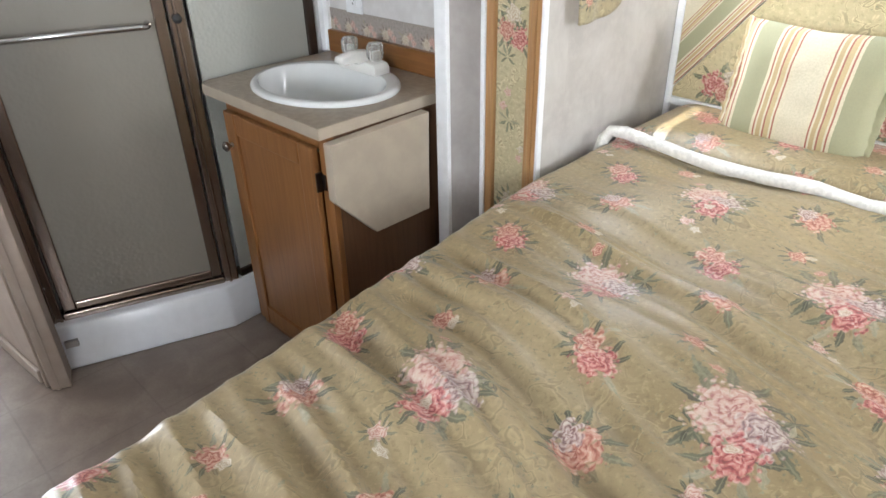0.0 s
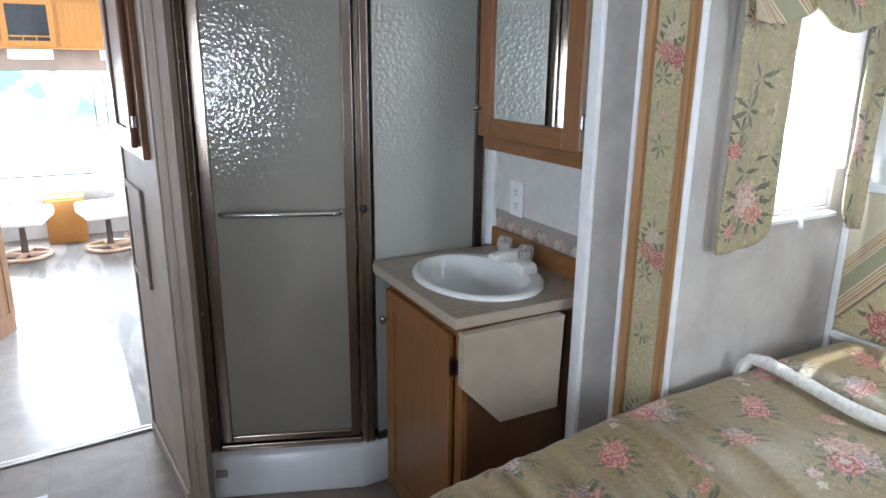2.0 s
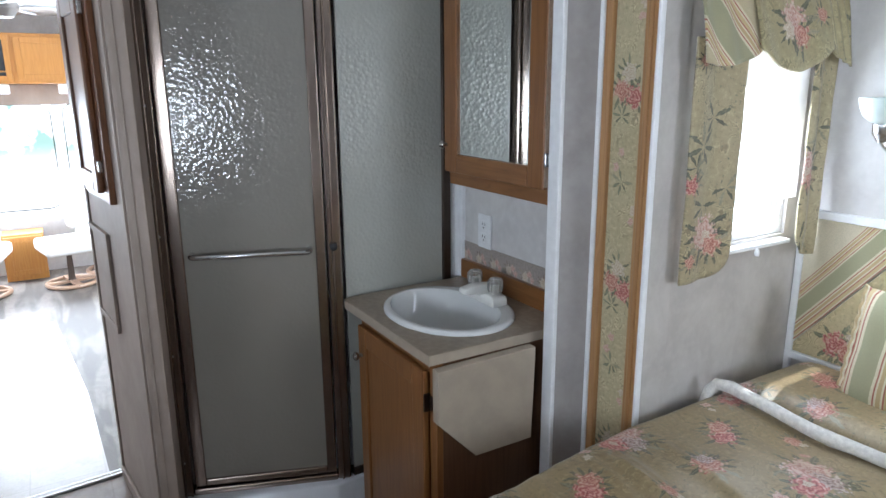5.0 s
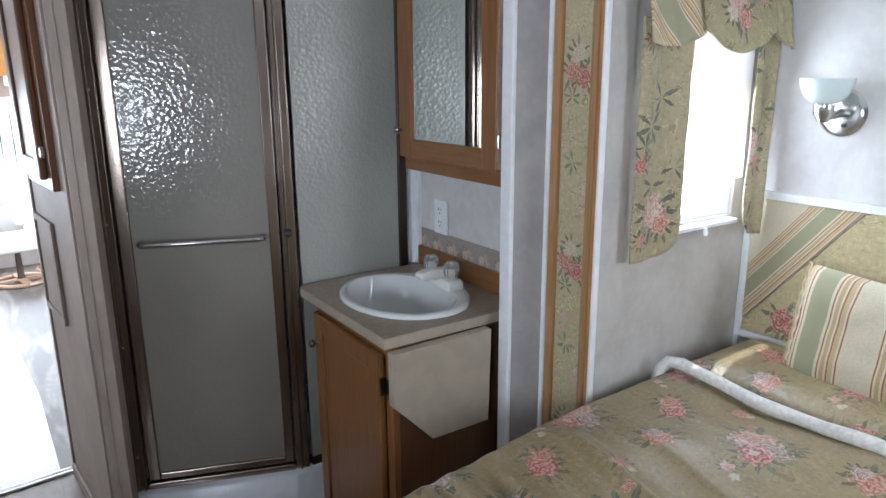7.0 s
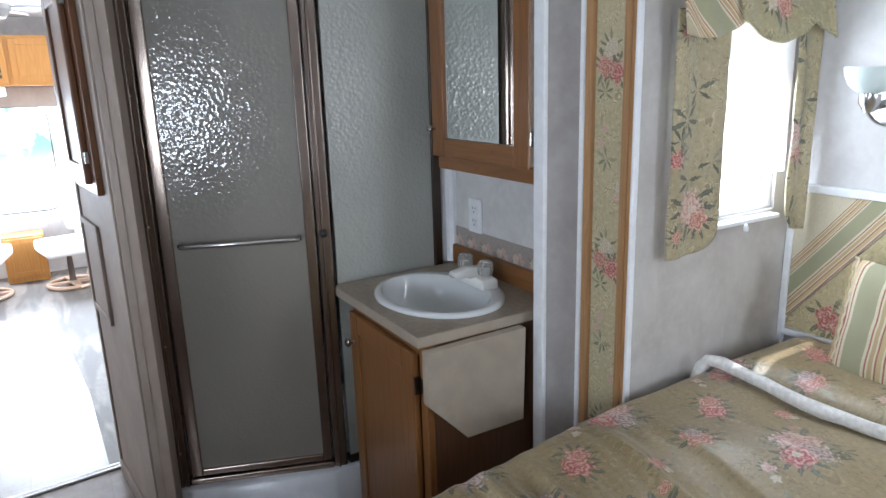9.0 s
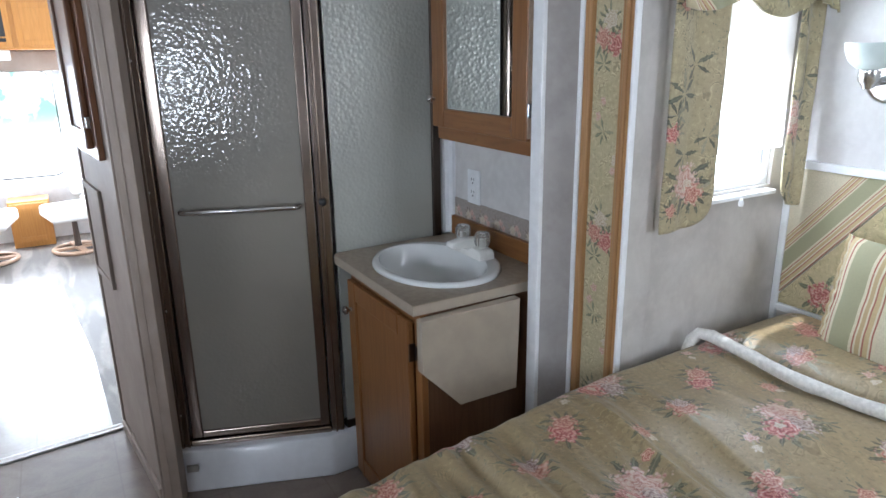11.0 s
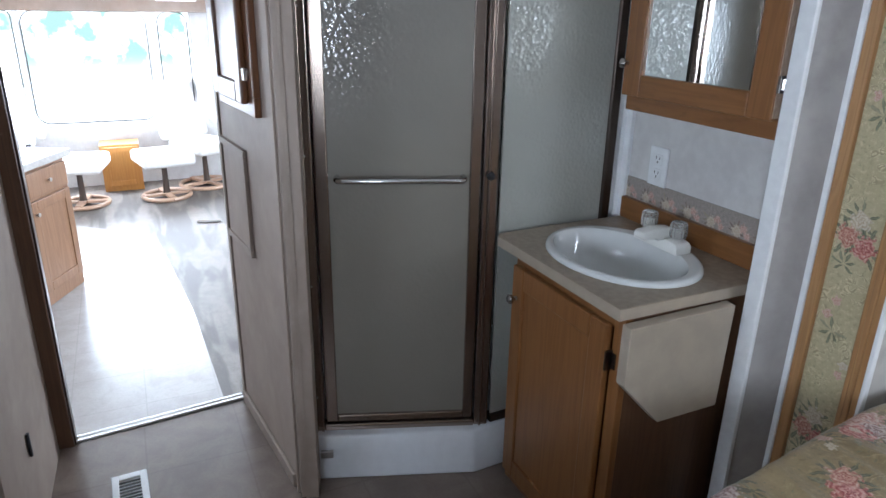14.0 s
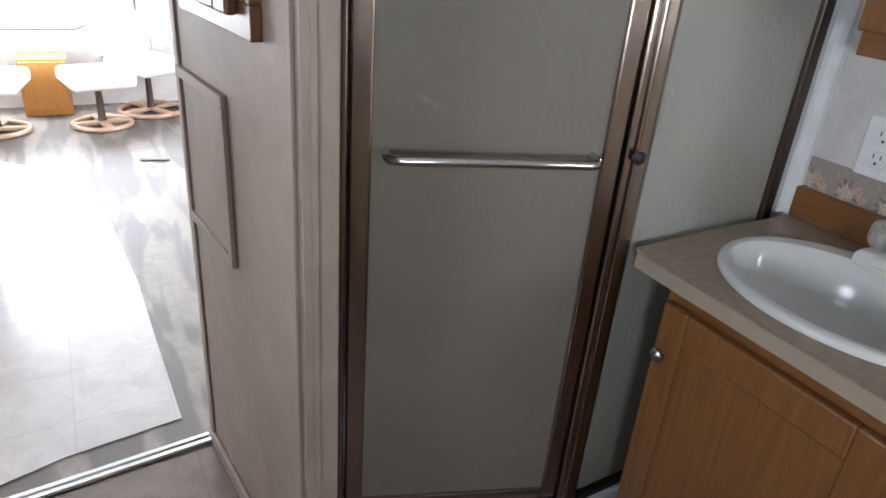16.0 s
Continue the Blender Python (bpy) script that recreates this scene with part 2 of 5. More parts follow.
def banded(name, axis, bands, rough=0.8):
    """Woven cloth with bands along a direction: bands of (start, end, colour or None for the narrow multi-stripe)."""
    m = Mat(name, rough)
    dot = m.node("ShaderNodeVectorMath", {0: m.tc.outputs["Object"], 1: axis}, operation="DOT_PRODUCT").outputs["Value"]
    wob = m.noise(m.coords(), 6, 2)
    dot = m.math("ADD", dot, m.math("MULTIPLY", m.math("SUBTRACT", wob.outputs[0], 0.5), 0.006))
    c = None
    for a, b, col in bands:
        layer = m.ramp(m.math("DIVIDE", m.math("SUBTRACT", dot, a), b - a), STRIPES, "CONSTANT") if col is None else col
        if c is None:
            c = layer if col is None else m.mix(0.0, col, col)
        else:
            c = m.mix(m.math("GREATER_THAN", dot, a), c, layer)
    mott = m.noise(m.coords(), 260, 2)
    c = m.mix(m.range(mott.outputs[0], 0.3, 0.7, 0.0, 0.22), c, (0.25, 0.23, 0.15))
    m.put("Base Color", c)
    m.bump(mott.outputs[0], 0.2, 0.001)
    m.put("Sheen Weight", 0.2)
    return m.m


def rain_glass(name, col, strong):
    """Obscure shower glass: a hammered face, cloudy body."""
    m = Mat(name, 0.45)
    vo = m.node("ShaderNodeTexVoronoi", {"Vector": m.coords(), "Scale": 84.0}, feature="SMOOTH_F1")
    vo.inputs["Smoothness"].default_value = 0.6
    n = m.noise(m.coords(), 34, 3, 0.5, 0.4)
    h = m.math("ADD", vo.outputs["Distance"], n.outputs[0])
    big = m.noise(m.coords(), 2.2, 2)
    m.put("Base Color", m.mix(m.range(big.outputs[0], 0.3, 0.7), tuple(x * 0.9 for x in col), col))
    bm_ = m.node("ShaderNodeBump", {"Height": h, "Strength": strong, "Distance": 0.006}).outputs[0]
    m.put("Normal", m.node("ShaderNodeBump", {"Height": h, "Strength": strong * 0.6, "Distance": 0.006}).outputs[0])
    m.put("Coat Weight", 0.8)
    m.put("Coat Roughness", 0.05)
    m.put("Coat Normal", bm_)
    m.put("Specular IOR Level", 0.55)
    m.put("Coat IOR", 1.55)
    return m.m


def brushed(name, col, rough=0.3):
    m = Mat(name, rough, 1.0)
    n = m.noise(m.coords((500, 500, 3)), 1.0, 2)
    big = m.noise(m.coords(), 5.0, 3)
    m.put("Base Color", m.mix(m.range(n.outputs[0], 0.3, 0.7), tuple(c * 0.94 for c in col), col))
    m.put("Roughness", m.range(big.outputs[0], 0.3, 0.8, rough * 0.85, rough * 1.25))
    return m.m


def vinyl_floor(name, a, b, tile=0.30, streak=(1, 1, 1)):
    m = Mat(name, 0.26)
    n = m.noise(m.coords(streak), 9, 5, 0.6, 0.6)
    f = m.noise(m.coords(), 120, 2)
    br = m.node("ShaderNodeTexBrick", {"Vector": m.coords(), "Scale": 1.0, "Mortar Size": 0.003, "Brick Width": tile, "Row Height": tile, "Color1": (1, 1, 1, 1), "Color2": (0.96, 0.96, 0.96, 1), "Mortar": (0.88, 0.88, 0.88, 1)}, offset=0.0)
    c = m.mix(m.range(n.outputs[0], 0.3, 0.7), a, b)
    c = m.mix(m.range(f.outputs[0], 0.4, 0.7, 0, 0.2), c, tuple(x * 0.8 for x in a))
    m.put("Base Color", m.mix(1.0, c, br.outputs[0], "MULTIPLY"))
    m.bump(f.outputs[0], 0.06, 0.002)
    return m.m


def carpet(name, a, b):
    m = Mat(name, 0.62)
    streak = m.noise(m.coords((0.9, 5.0, 1)), 1.6, 2, 0.5, 0.5)
    tuft = m.noise(m.coords(), 140, 3)
    blot = m.noise(m.coords(), 16, 3)
    c = m.mix(m.range(streak.outputs[0], 0.42, 0.58), a, b)
    c = m.mix(m.range(blot.outputs[0], 0.4, 0.7, 0, 0.35), c, a)
    c = m.mix(m.range(tuft.outputs[0], 0.45, 0.7, 0, 0.35), c, tuple(x * 0.6 for x in a))
    m.put("Base Color", c)
    m.bump(tuft.outputs[0], 0.4, 0.004)
    return m.m


def emit(name, col, strength):
    m = Mat(name, 0.5)
    m.put("Base Color", (*col, 1))
    m.put("Emission Color", (*col, 1))
    m.put("Emission Strength", strength)
    return m.m


OAK = oak("oak_vertical_grain")
OAK_H = oak("oak_level_grain", grain=(1.0, 14, 14))
OAK_D = oak("oak_dark", a=(0.13, 0.052, 0.022), b=(0.20, 0.085, 0.035))
OAK_TRIM = oak("oak_trim", a=(0.30, 0.15, 0.06), b=(0.46, 0.26, 0.11), grain=(26, 26, 1.0))
OAK_TRIM_H = oak("oak_trim_level", a=(0.30, 0.15, 0.06), b=(0.46, 0.26, 0.11), grain=(1.0, 26, 26))
# striped end grain, its colour lifted to stand for light on the edge
OAK_EDGE_LIT = oak("oak_end_grain_lit", a=(0.30, 0.19, 0.12), b=(0.58, 0.46, 0.36), grain=(30, 60, 16))
RING_WOOD = oak("bentwood", a=(0.33, 0.20, 0.13), b=(0.46, 0.30, 0.20))
OAK_PALE = oak("oak_pale", a=(0.44, 0.185, 0.04), b=(0.55, 0.26, 0.065))
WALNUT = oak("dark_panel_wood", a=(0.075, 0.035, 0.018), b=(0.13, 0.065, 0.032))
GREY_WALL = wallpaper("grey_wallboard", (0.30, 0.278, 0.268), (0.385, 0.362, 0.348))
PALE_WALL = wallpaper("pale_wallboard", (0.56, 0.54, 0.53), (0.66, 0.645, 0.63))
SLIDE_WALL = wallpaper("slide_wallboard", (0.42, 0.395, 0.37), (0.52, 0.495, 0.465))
TAUPE = wallpaper("taupe_wallboard", (0.29, 0.23, 0.188), (0.365, 0.297, 0.25), 4.0)
CEIL = plain("ceiling_panel", (0.78, 0.78, 0.77), 0.7, vary=0.03)
WHITE = plain("white_plastic_trim", (0.80, 0.81, 0.82), 0.42, vary=0.05)
LAMINATE = plain("taupe_laminate", (0.315, 0.255, 0.19), 0.36, vary=0.16, scale=55, bump=0.03)
FLAP_MAT = plain("mottled_beige_laminate", (0.39, 0.33, 0.26), 0.45, vary=0.07, scale=18, bump=0.03)
PORCELAIN = plain("white_porcelain", (0.66, 0.668, 0.660), 0.10, vary=0.015, bump=0.0)
FAUCET_W = plain("white_faucet_plastic", (0.80, 0.79, 0.75), 0.22, vary=0.03, bump=0.0)
SHOWER_BASE = plain("white_acrylic", (0.74, 0.76, 0.80), 0.22, vary=0.03, bump=0.0)
BRONZE = brushed("bronze_aluminium", (0.36, 0.292, 0.25), 0.22)
BRONZE_D = brushed("dark_bronze", (0.10, 0.078, 0.066), 0.34)
CHROME = brushed("brushed_chrome", (0.62, 0.62, 0.61), 0.2)
NICKEL = brushed("nickel", (0.42, 0.40, 0.38), 0.3)
BLACK = plain("black_plastic", (0.02, 0.02, 0.022), 0.4, vary=0.2)
# one hammered glass in two tones: the paler carries the side panel's reflected haze
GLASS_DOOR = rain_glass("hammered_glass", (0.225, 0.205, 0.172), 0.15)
GLASS_SIDE_HAZED = rain_glass("hammered_glass_hazed", (0.44, 0.445, 0.40), 0.30)
FLOOR_V = vinyl_floor("beige_vinyl", (0.180, 0.140, 0.116), (0.232, 0.184, 0.154))
FLOOR_L = vinyl_floor("pale_vinyl", (0.33, 0.305, 0.29), (0.39, 0.365, 0.35))
CARPET = carpet("taupe_carpet", (0.085, 0.070, 0.058), (0.185, 0.157, 0.134))
QUILT = rose_cloth("quilt_print", (0.245, 0.182, 0.092), (0.315, 0.245, 0.138), (0, 1), (0.325, 0.40, 0.20),
                   [(0.702, 1.992, 0.048, "pale"), (0.748, 1.980, 0.034, "lilac"), (0.735, 1.938, 0.032, "deep"), (0.728, 1.944, 0.010, "white"), (0.578, 1.842, 0.033, "coral"), (0.558, 1.852, 0.020, "lilac"), (0.840, 2.172, 0.030, "deep"),
                    (0.812, 2.195, 0.026, "coral"), (0.602, 2.100, 0.020, "coral"), (0.622, 2.106, 0.009, "white"), (0.748, 1.850, 0.010, "white"), (0.722, 1.865, 0.013, "pale"), (0.655, 2.055, 0.011, "coral"), (0.770, 2.03, 0.014, "leaf"), (0.67, 1.95, 0.016, "leaf")], petal=95.0, rough=0.40, vine=0.28, sheen=0.05, leafy=(0.07, 0.07, 0.045))
STRIP = rose_cloth("wall_strip_print", (0.42, 0.36, 0.215), (0.49, 0.43, 0.275), (0, 2), (9.0, 0.472, 0.0),
                   [(0.226, 0.930, 0.026, "deep"), (0.186, 0.945, 0.026, "coral"), (0.206, 0.985, 0.022, "white"), (0.242, 1.135, 0.011, "white"), (0.236, 1.108, 0.010, "pale"), (0.180, 1.235, 0.011, "pale"), (0.195, 0.80, 0.010, "pale"), (0.20, 1.20, 0.016, "leaf"), (0.19, 0.885, 0.014, "leaf")], petal=110.0, vine=0.55, scroll=34.0)
BORDER = rose_cloth("border_print", (0.37, 0.315, 0.175), (0.43, 0.375, 0.225), (0, 2), (0.45, 0.6, 0.0),
                    [(0.35, 1.735, 0.022, "white"), (0.62, 1.73, 0.030, "deep"), (0.58, 1.745, 0.024, "coral")], petal=110.0, vine=0.55, scroll=34.0)
CURTAIN = rose_cloth("curtain_print", (0.32, 0.267, 0.155), (0.38, 0.322, 0.195), (1, 2), (0.36, 0.46, 0.13),
                     [(2.43, 1.290, 0.026, "leaf"), (2.475, 1.355, 0.024, "leaf"), (2.455, 1.150, 0.024, "leaf"), (2.41, 1.245, 0.020, "leaf"), (2.462, 1.085, 0.042, "pale"), (2.480, 1.072, 0.020, "white"), (2.495, 1.052, 0.026, "coral"), (2.402, 1.205, 0.022, "deep"),
                      (2.415, 1.020, 0.016, "coral"), (2.525, 1.19, 0.020, "leaf")], leafy=(0.04, 0.045, 0.032), petal=90.0, vine=0.6, scroll=24.0)
VALANCE = rose_cloth("valance_print", (0.31, 0.268, 0.145), (0.365, 0.318, 0.18), (1, 2), (0.30, 0.40, 0.0),
                     [(0.035, 0.085, 0.042, "pale"), (0.060, 0.050, 0.030, "coral"), (0.010, 0.060, 0.022, "white"), (0.150, 0.10, 0.018, "coral")], leafy=(0.045, 0.05, 0.035), petal=80.0, vine=0.5, scroll=24.0)
HB_FLORAL = rose_cloth("headboard_print", (0.43, 0.36, 0.195), (0.49, 0.41, 0.24), (0, 2), (0.42, 0.40, 0.0),
                       [(-0.735, 0.075, 0.036, "deep"), (-0.705, 0.055, 0.028, "coral"), (-0.69, 0.10, 0.02, "white")], petal=80.0, vine=0.5, scroll=24.0)
SHELL_BORDER = rose_cloth("shell_border_print", (0.285, 0.245, 0.215), (0.33, 0.29, 0.26), (0, 2), (0.085, 0.5, 0.0),
                          [(-0.46, 0.858, 0.016, "white"), (-0.425, 0.853, 0.010, "pale"), (-0.44, 0.868, 0.012, "pale")], leafy=(0.13, 0.09, 0.075), petal=150.0, vine=0.2, scroll=50.0)
CREAM, SAGE, TAN = (0.60, 0.54, 0.40), (0.315, 0.305, 0.185), (0.47, 0.40, 0.25)
HB_BANDS = banded("headboard_cloth", (0.777, 0.0, -0.629), [(-2.0, -0.802, CREAM), (-0.802, -0.768, None), (-0.768, -0.733, SAGE), (-0.733, -0.690, None)])
CUSHION = banded("cushion_cloth", (1, 0, 0), [(-0.205, -0.133, None), (-0.133, -0.080, SAGE), (-0.080, -0.020, None), (-0.020, 0.045, CREAM), (0.045, 0.105, None), (0.105, 0.3, SAGE)])
VAL_BANDS = banded("valance_cloth", (0.0, 0.75, 0.66), [(-2.0, -0.190, TAN), (-0.190, -0.150, None), (-0.150, -0.090, SAGE), (-0.090, -0.045, None), (-0.045, 0.1, TAN)])
PIPING = plain("white_cord_cloth", (0.72, 0.70, 0.66), 0.85, vary=0.15, scale=90, bump=0.4)
SHEET = plain("cream_mattress", (0.55, 0.50, 0.42), 0.9)
OUTSIDE = emit("bright_outdoors", (1.0, 1.0, 1.0), 3.2)
SHADE_GLASS = plain("frosted_white_glass", (0.60, 0.68, 0.66), 0.25, vary=0.03, bump=0.0)
CLEAR = Mat("clear_acrylic", 0.12)
CLEAR.put("Base Color", (0.86, 0.85, 0.82, 1)).put("Transmission Weight", 0.75).put("IOR", 1.45)
CLEAR = CLEAR.m
MIRROR = Mat("mirror", 0.01, 1.0)
MIRROR.put("Base Color", (0.80, 0.83, 0.82, 1))
MIRROR = MIRROR.m
CREAM_LEATHER = plain("white_leather", (0.70, 0.68, 0.65), 0.45, vary=0.06)
DARKGLASS = plain("dark_screen", (0.05, 0.055, 0.06), 0.08, vary=0.1, bump=0.0)
SHOWER_WALL = plain("shower_liner", (0.70, 0.71, 0.70), 0.3, vary=0.03)
GREY_BLADE = plain("grey_blade", (0.45, 0.45, 0.46), 0.4)


# ---- mesh helpers ----
def link(name, bm, mat, parent=None, label="", smooth=False):
    me = bpy.data.meshes.new(name)
    bmesh.ops.recalc_face_normals(bm, faces=bm.faces)
    if smooth:
        for f in bm.faces:
            f.smooth = True
    bm.to_mesh(me)
    bm.free()
    if smooth:
        me.set_sharp_from_angle(angle=radians(40))
    me.materials.append(mat)
    ob = new(name, me)
    if parent:
        ob.parent = parent
    if label:
        ob["label"] = label
    return ob


def part(name, bm, mat, parent, label="", smooth=False):
    return link(name, bm, mat, parent, label, smooth)


def thing(name, label, category, at=(0, 0, 0), group="", kind=""):
    ob = new(name)
    ob.location = at
    return tagged(ob, label, category, group, kind)


def local(ob, bm):
    """Shift a mesh made at its world place into the frame of an unturned Empty."""
    bmesh.ops.translate(bm, verts=bm.verts, vec=-ob.location)
    return bm


def box(x0, x1, y0, y1, z0, z1, bevel=0.0, seg=2):
    bm = bmesh.new()
    bmesh.ops.create_cube(bm, size=1)
    bmesh.ops.scale(bm, verts=bm.verts, vec=(x1 - x0, y1 - y0, z1 - z0))
    bmesh.ops.translate(bm, verts=bm.verts, vec=((x0 + x1) / 2, (y0 + y1) / 2, (z0 + z1) / 2))
    if bevel:
        bmesh.ops.bevel(bm, geom=bm.edges, offset=bevel, segments=seg, affect="EDGES", profile=0.5)
    return bm


def prism(pts, z0, z1, bevel=0.0):
    bm = bmesh.new()
    f = bm.faces.new([bm.verts.new((x, y, z0)) for x, y in pts])
    r = bmesh.ops.extrude_face_region(bm, geom=[f])
    bmesh.ops.translate(bm, verts=[v for v in r["geom"] if isinstance(v, bmesh.types.BMVert)], vec=(0, 0, z1 - z0))
    if bevel:
        bmesh.ops.bevel(bm, geom=bm.edges, offset=bevel, segments=2, affect="EDGES", profile=0.5)
    return bm


def swept(pts, axis, a, b, bevel=0.0):
    """A flat outline of two coordinates, drawn out along the third axis from a to b."""
    bm = prism(pts, a, b, bevel)
    if axis == "x":
        m = Matrix(((0, 0, 1, 0), (1, 0, 0, 0), (0, 1, 0, 0), (0, 0, 0, 1)))
    elif axis == "y":
        m = Matrix(((1, 0, 0, 0), (0, 0, 1, 0), (0, 1, 0, 0), (0, 0, 0, 1)))
    else:
        m = Matrix.Identity(4)
    bmesh.ops.transform(bm, matrix=m, verts=bm.verts)
    return bm


def joined(*bms):
    out = bmesh.new()
    for b in bms:
        me = bpy.data.meshes.new("tmp")
        b.to_mesh(me)
        b.free()
        out.from_mesh(me)
        bpy.data.meshes.remove(me)
    return out


def lathe(profile, n=32, sx=1.0, sy=1.0):
    bm = bmesh.new()
    rows = []
    for r, z in profile:
        rows.append([bm.verts.new((r * sx * math.cos(2 * math.pi * i / n), r * sy * math.sin(2 * math.pi * i / n), z)) for i in range(n)])
    for a, b in zip(rows, rows[1:]):
        for i in range(n):
            bm.faces.new((a[i], a[(i + 1) % n], b[(i + 1) % n], b[i]))
    bm.faces.new(rows[-1])
    bm.faces.new(rows[0][::-1])
    bmesh.ops.remove_doubles(bm, verts=bm.verts, dist=1e-5)
    return bm


def tube(points, r, n=10):
    """A round rod along a line of points."""
    pts = [Vector(p) for p in points]
    bm = bmesh.new()
    rows = []
    for i, p in enumerate(pts):
        d = (pts[min(i + 1, len(pts) - 1)] - pts[max(i - 1, 0)]).normalized()
        q = d.to_track_quat("Z", "Y")
        rows.append([bm.verts.new(p + q @ Vector((r * math.cos(2 * math.pi * k / n), r * math.sin(2 * math.pi * k / n), 0))) for k in range(n)])
    for a, b in zip(rows, rows[1:]):
        for k in range(n):
            bm.faces.new((a[k], a[(k + 1) % n], b[(k + 1) % n], b[k]))
    bm.faces.new(rows[-1])
    bm.faces.new(rows[0][::-1])
    return bm


def moved(bm, m):
    bmesh.ops.transform(bm, matrix=m, verts=bm.verts)
    return bm


def structure(name, bm, mat, label, category, smooth=False):
    return tagged(link(name, bm, mat, smooth=smooth), label, category, kind="structure")


# ---- the shell ----
H = 1.96
structure("floor", prism([(-1.115, -0.05), (2.6, -0.05), (2.6, 2.45), (-1.2, 2.45), (-1.2, 1.25), (-1.148, 0.62), (-1.115, 0.0)], -0.06, 0.0), FLOOR_V, "beige mottled vinyl floor of the bedroom and passage", "floor")
structure("floor_living", box(-6.02, -1.16, -0.6, 3.2, -0.34, -0.284), CARPET, "taupe carpet floor of the living area below the step", "floor")
structure("floor_kitchen", prism([(-1.55, -0.55), (-1.575, 0.65), (-1.64, 0.87), (-1.69, 1.215), (-2.71, 1.185), (-4.2, 1.06), (-4.85, 0.3), (-4.85, -0.55)], -0.284, -0.28), FLOOR_L, "pale shiny vinyl floor in front of the kitchen", "floor")
structure("step_riser", prism([(-1.195, 0.60), (-1.252, 1.30), (-1.202, 1.30), (-1.150, 0.60)], -0.284, -0.004), CARPET, "carpeted riser below the passage threshold", "step")
th = structure("threshold", swept([(0.0, 0.0), (0.040, 0.0), (0.037, 0.006), (0.025, 0.006), (0.020, 0.002), (0.015, 0.006), (0.003, 0.006)], "y", -0.285, 0.285), CHROME, "ribbed aluminium threshold strip across the passage floor", "threshold")
th.location = (-1.226, 0.955, 0.0005)
th.rotation_euler = (0, 0, radians(5.7))
structure("ceiling", box(-1.3, 2.7, -0.1, 2.36, H, H + 0.05), CEIL, "white bedroom ceiling panel", "ceiling")
structure("ceiling_living", box(-6.02, -1.3, -0.65, 3.25, 2.06, 2.11), CEIL, "white living area ceiling panel", "ceiling")
# walls of the bedroom
structure("wall_entry", box(0.10, 1.51, -0.08, 0.0, 0, H), GREY_WALL, "grey mottled wallboard wall", "wall")
structure("wall_entry_corner", box(-0.56, -0.44, -0.08, 0.0, 0, H), GREY_WALL, "grey mottled wallboard wall", "wall")
structure("wall_entry_sill", box(-0.44, 0.10, -0.08, 0.0, 0, 0.96), GREY_WALL, "grey mottled wallboard wall below a window", "wall")
structure("wall_entry_head", box(-0.44, 0.10, -0.08, 0.0, 1.47, H), GREY_WALL, "grey mottled wallboard wall above a window", "wall")
structure("wall_entry_low", box(1.51, 2.03, -0.08, 0.0, 0, 0.96), GREY_WALL, "grey mottled wallboard wall below a window", "wall")
structure("wall_entry_high", box(1.51, 2.03, -0.08, 0.0, 1.47, H), GREY_WALL, "grey mottled wallboard wall above a window", "wall")
structure("wall_entry_end", box(2.03, 2.68, -0.08, 0.0, 0, H), GREY_WALL, "grey mottled wallboard wall", "wall")
structure("wall_front", box(2.6, 2.68, 0.0, 2.42, 0, H), GREY_WALL, "grey mottled wallboard end wall", "wall")
structure("wall_passage", prism([(-1.135, 0.646), (-0.5, 0.622), (-0.5, 0.0), (-0.56, 0.0), (-0.56, 0.56), (-1.135, 0.584)], 0, H), TAUPE, "taupe wallboard wall along the passage", "wall")
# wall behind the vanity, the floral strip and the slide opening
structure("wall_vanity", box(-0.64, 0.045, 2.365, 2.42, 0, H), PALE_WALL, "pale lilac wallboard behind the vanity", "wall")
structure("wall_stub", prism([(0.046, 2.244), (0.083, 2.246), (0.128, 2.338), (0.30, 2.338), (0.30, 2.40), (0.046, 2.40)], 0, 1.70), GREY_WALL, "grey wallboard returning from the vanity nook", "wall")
structure("wall_over_slide", box(0.034, 2.6, 2.338, 2.40, 1.70, H), GREY_WALL, "grey wallboard above the bed slide-out", "wall")
structure("wall_slide_end", box(2.34, 2.6, 2.338, 2.40, 0, 1.70), GREY_WALL, "grey wallboard beside the bed slide-out", "wall")


def upright(name, x0, x1, y0, y1, z0, z1, mat, label, cat="trim", bevel=0.003):
    return structure(name, box(x0, x1, y0, y1, z0, z1, bevel), mat, label, cat)


upright("corner_trim", 0.043, 0.084, 2.233, 2.2465, 0, 1.955, WHITE, "white plastic corner trim of the vanity nook")
upright("edge_trim", 0.117, 0.1312, 2.316, 2.343, 0, 1.70, WHITE, "thin white edge trim beside the oak moulding")
upright("oak_moulding", 0.1315, 0.157, 2.320, 2.3385, 0, 1.955, OAK_TRIM, "oak moulding edging the floral strip")
structure("floral_strip", box(0.157, 0.264, 2.332, 2.3385, 0, 1.955), STRIP, "olive wallpaper strip with pink rose clusters", "wallpaper")
upright("slide_moulding", 0.264, 0.303, 2.312, 2.3385, 0, 1.644, OAK_TRIM, "fluted oak moulding framing the bed slide-out")
upright("slide_moulding_inner", 0.276, 0.290, 2.306, 2.315, 0, 1.644, OAK_TRIM, "raised oak bead on the slide-out moulding", bevel=0.004)
structure("slide_moulding_top", box(0.264, 2.38, 2.312, 2.3385, 1.645, 1.684, 0.004), OAK_TRIM_H, "oak moulding above the bed slide-out", "trim")
structure("floral_border", box(0.264, 2.38, 2.332, 2.3385, 1.684, 1.80), BORDER, "olive floral wallpaper border above the slide-out", "wallpaper")
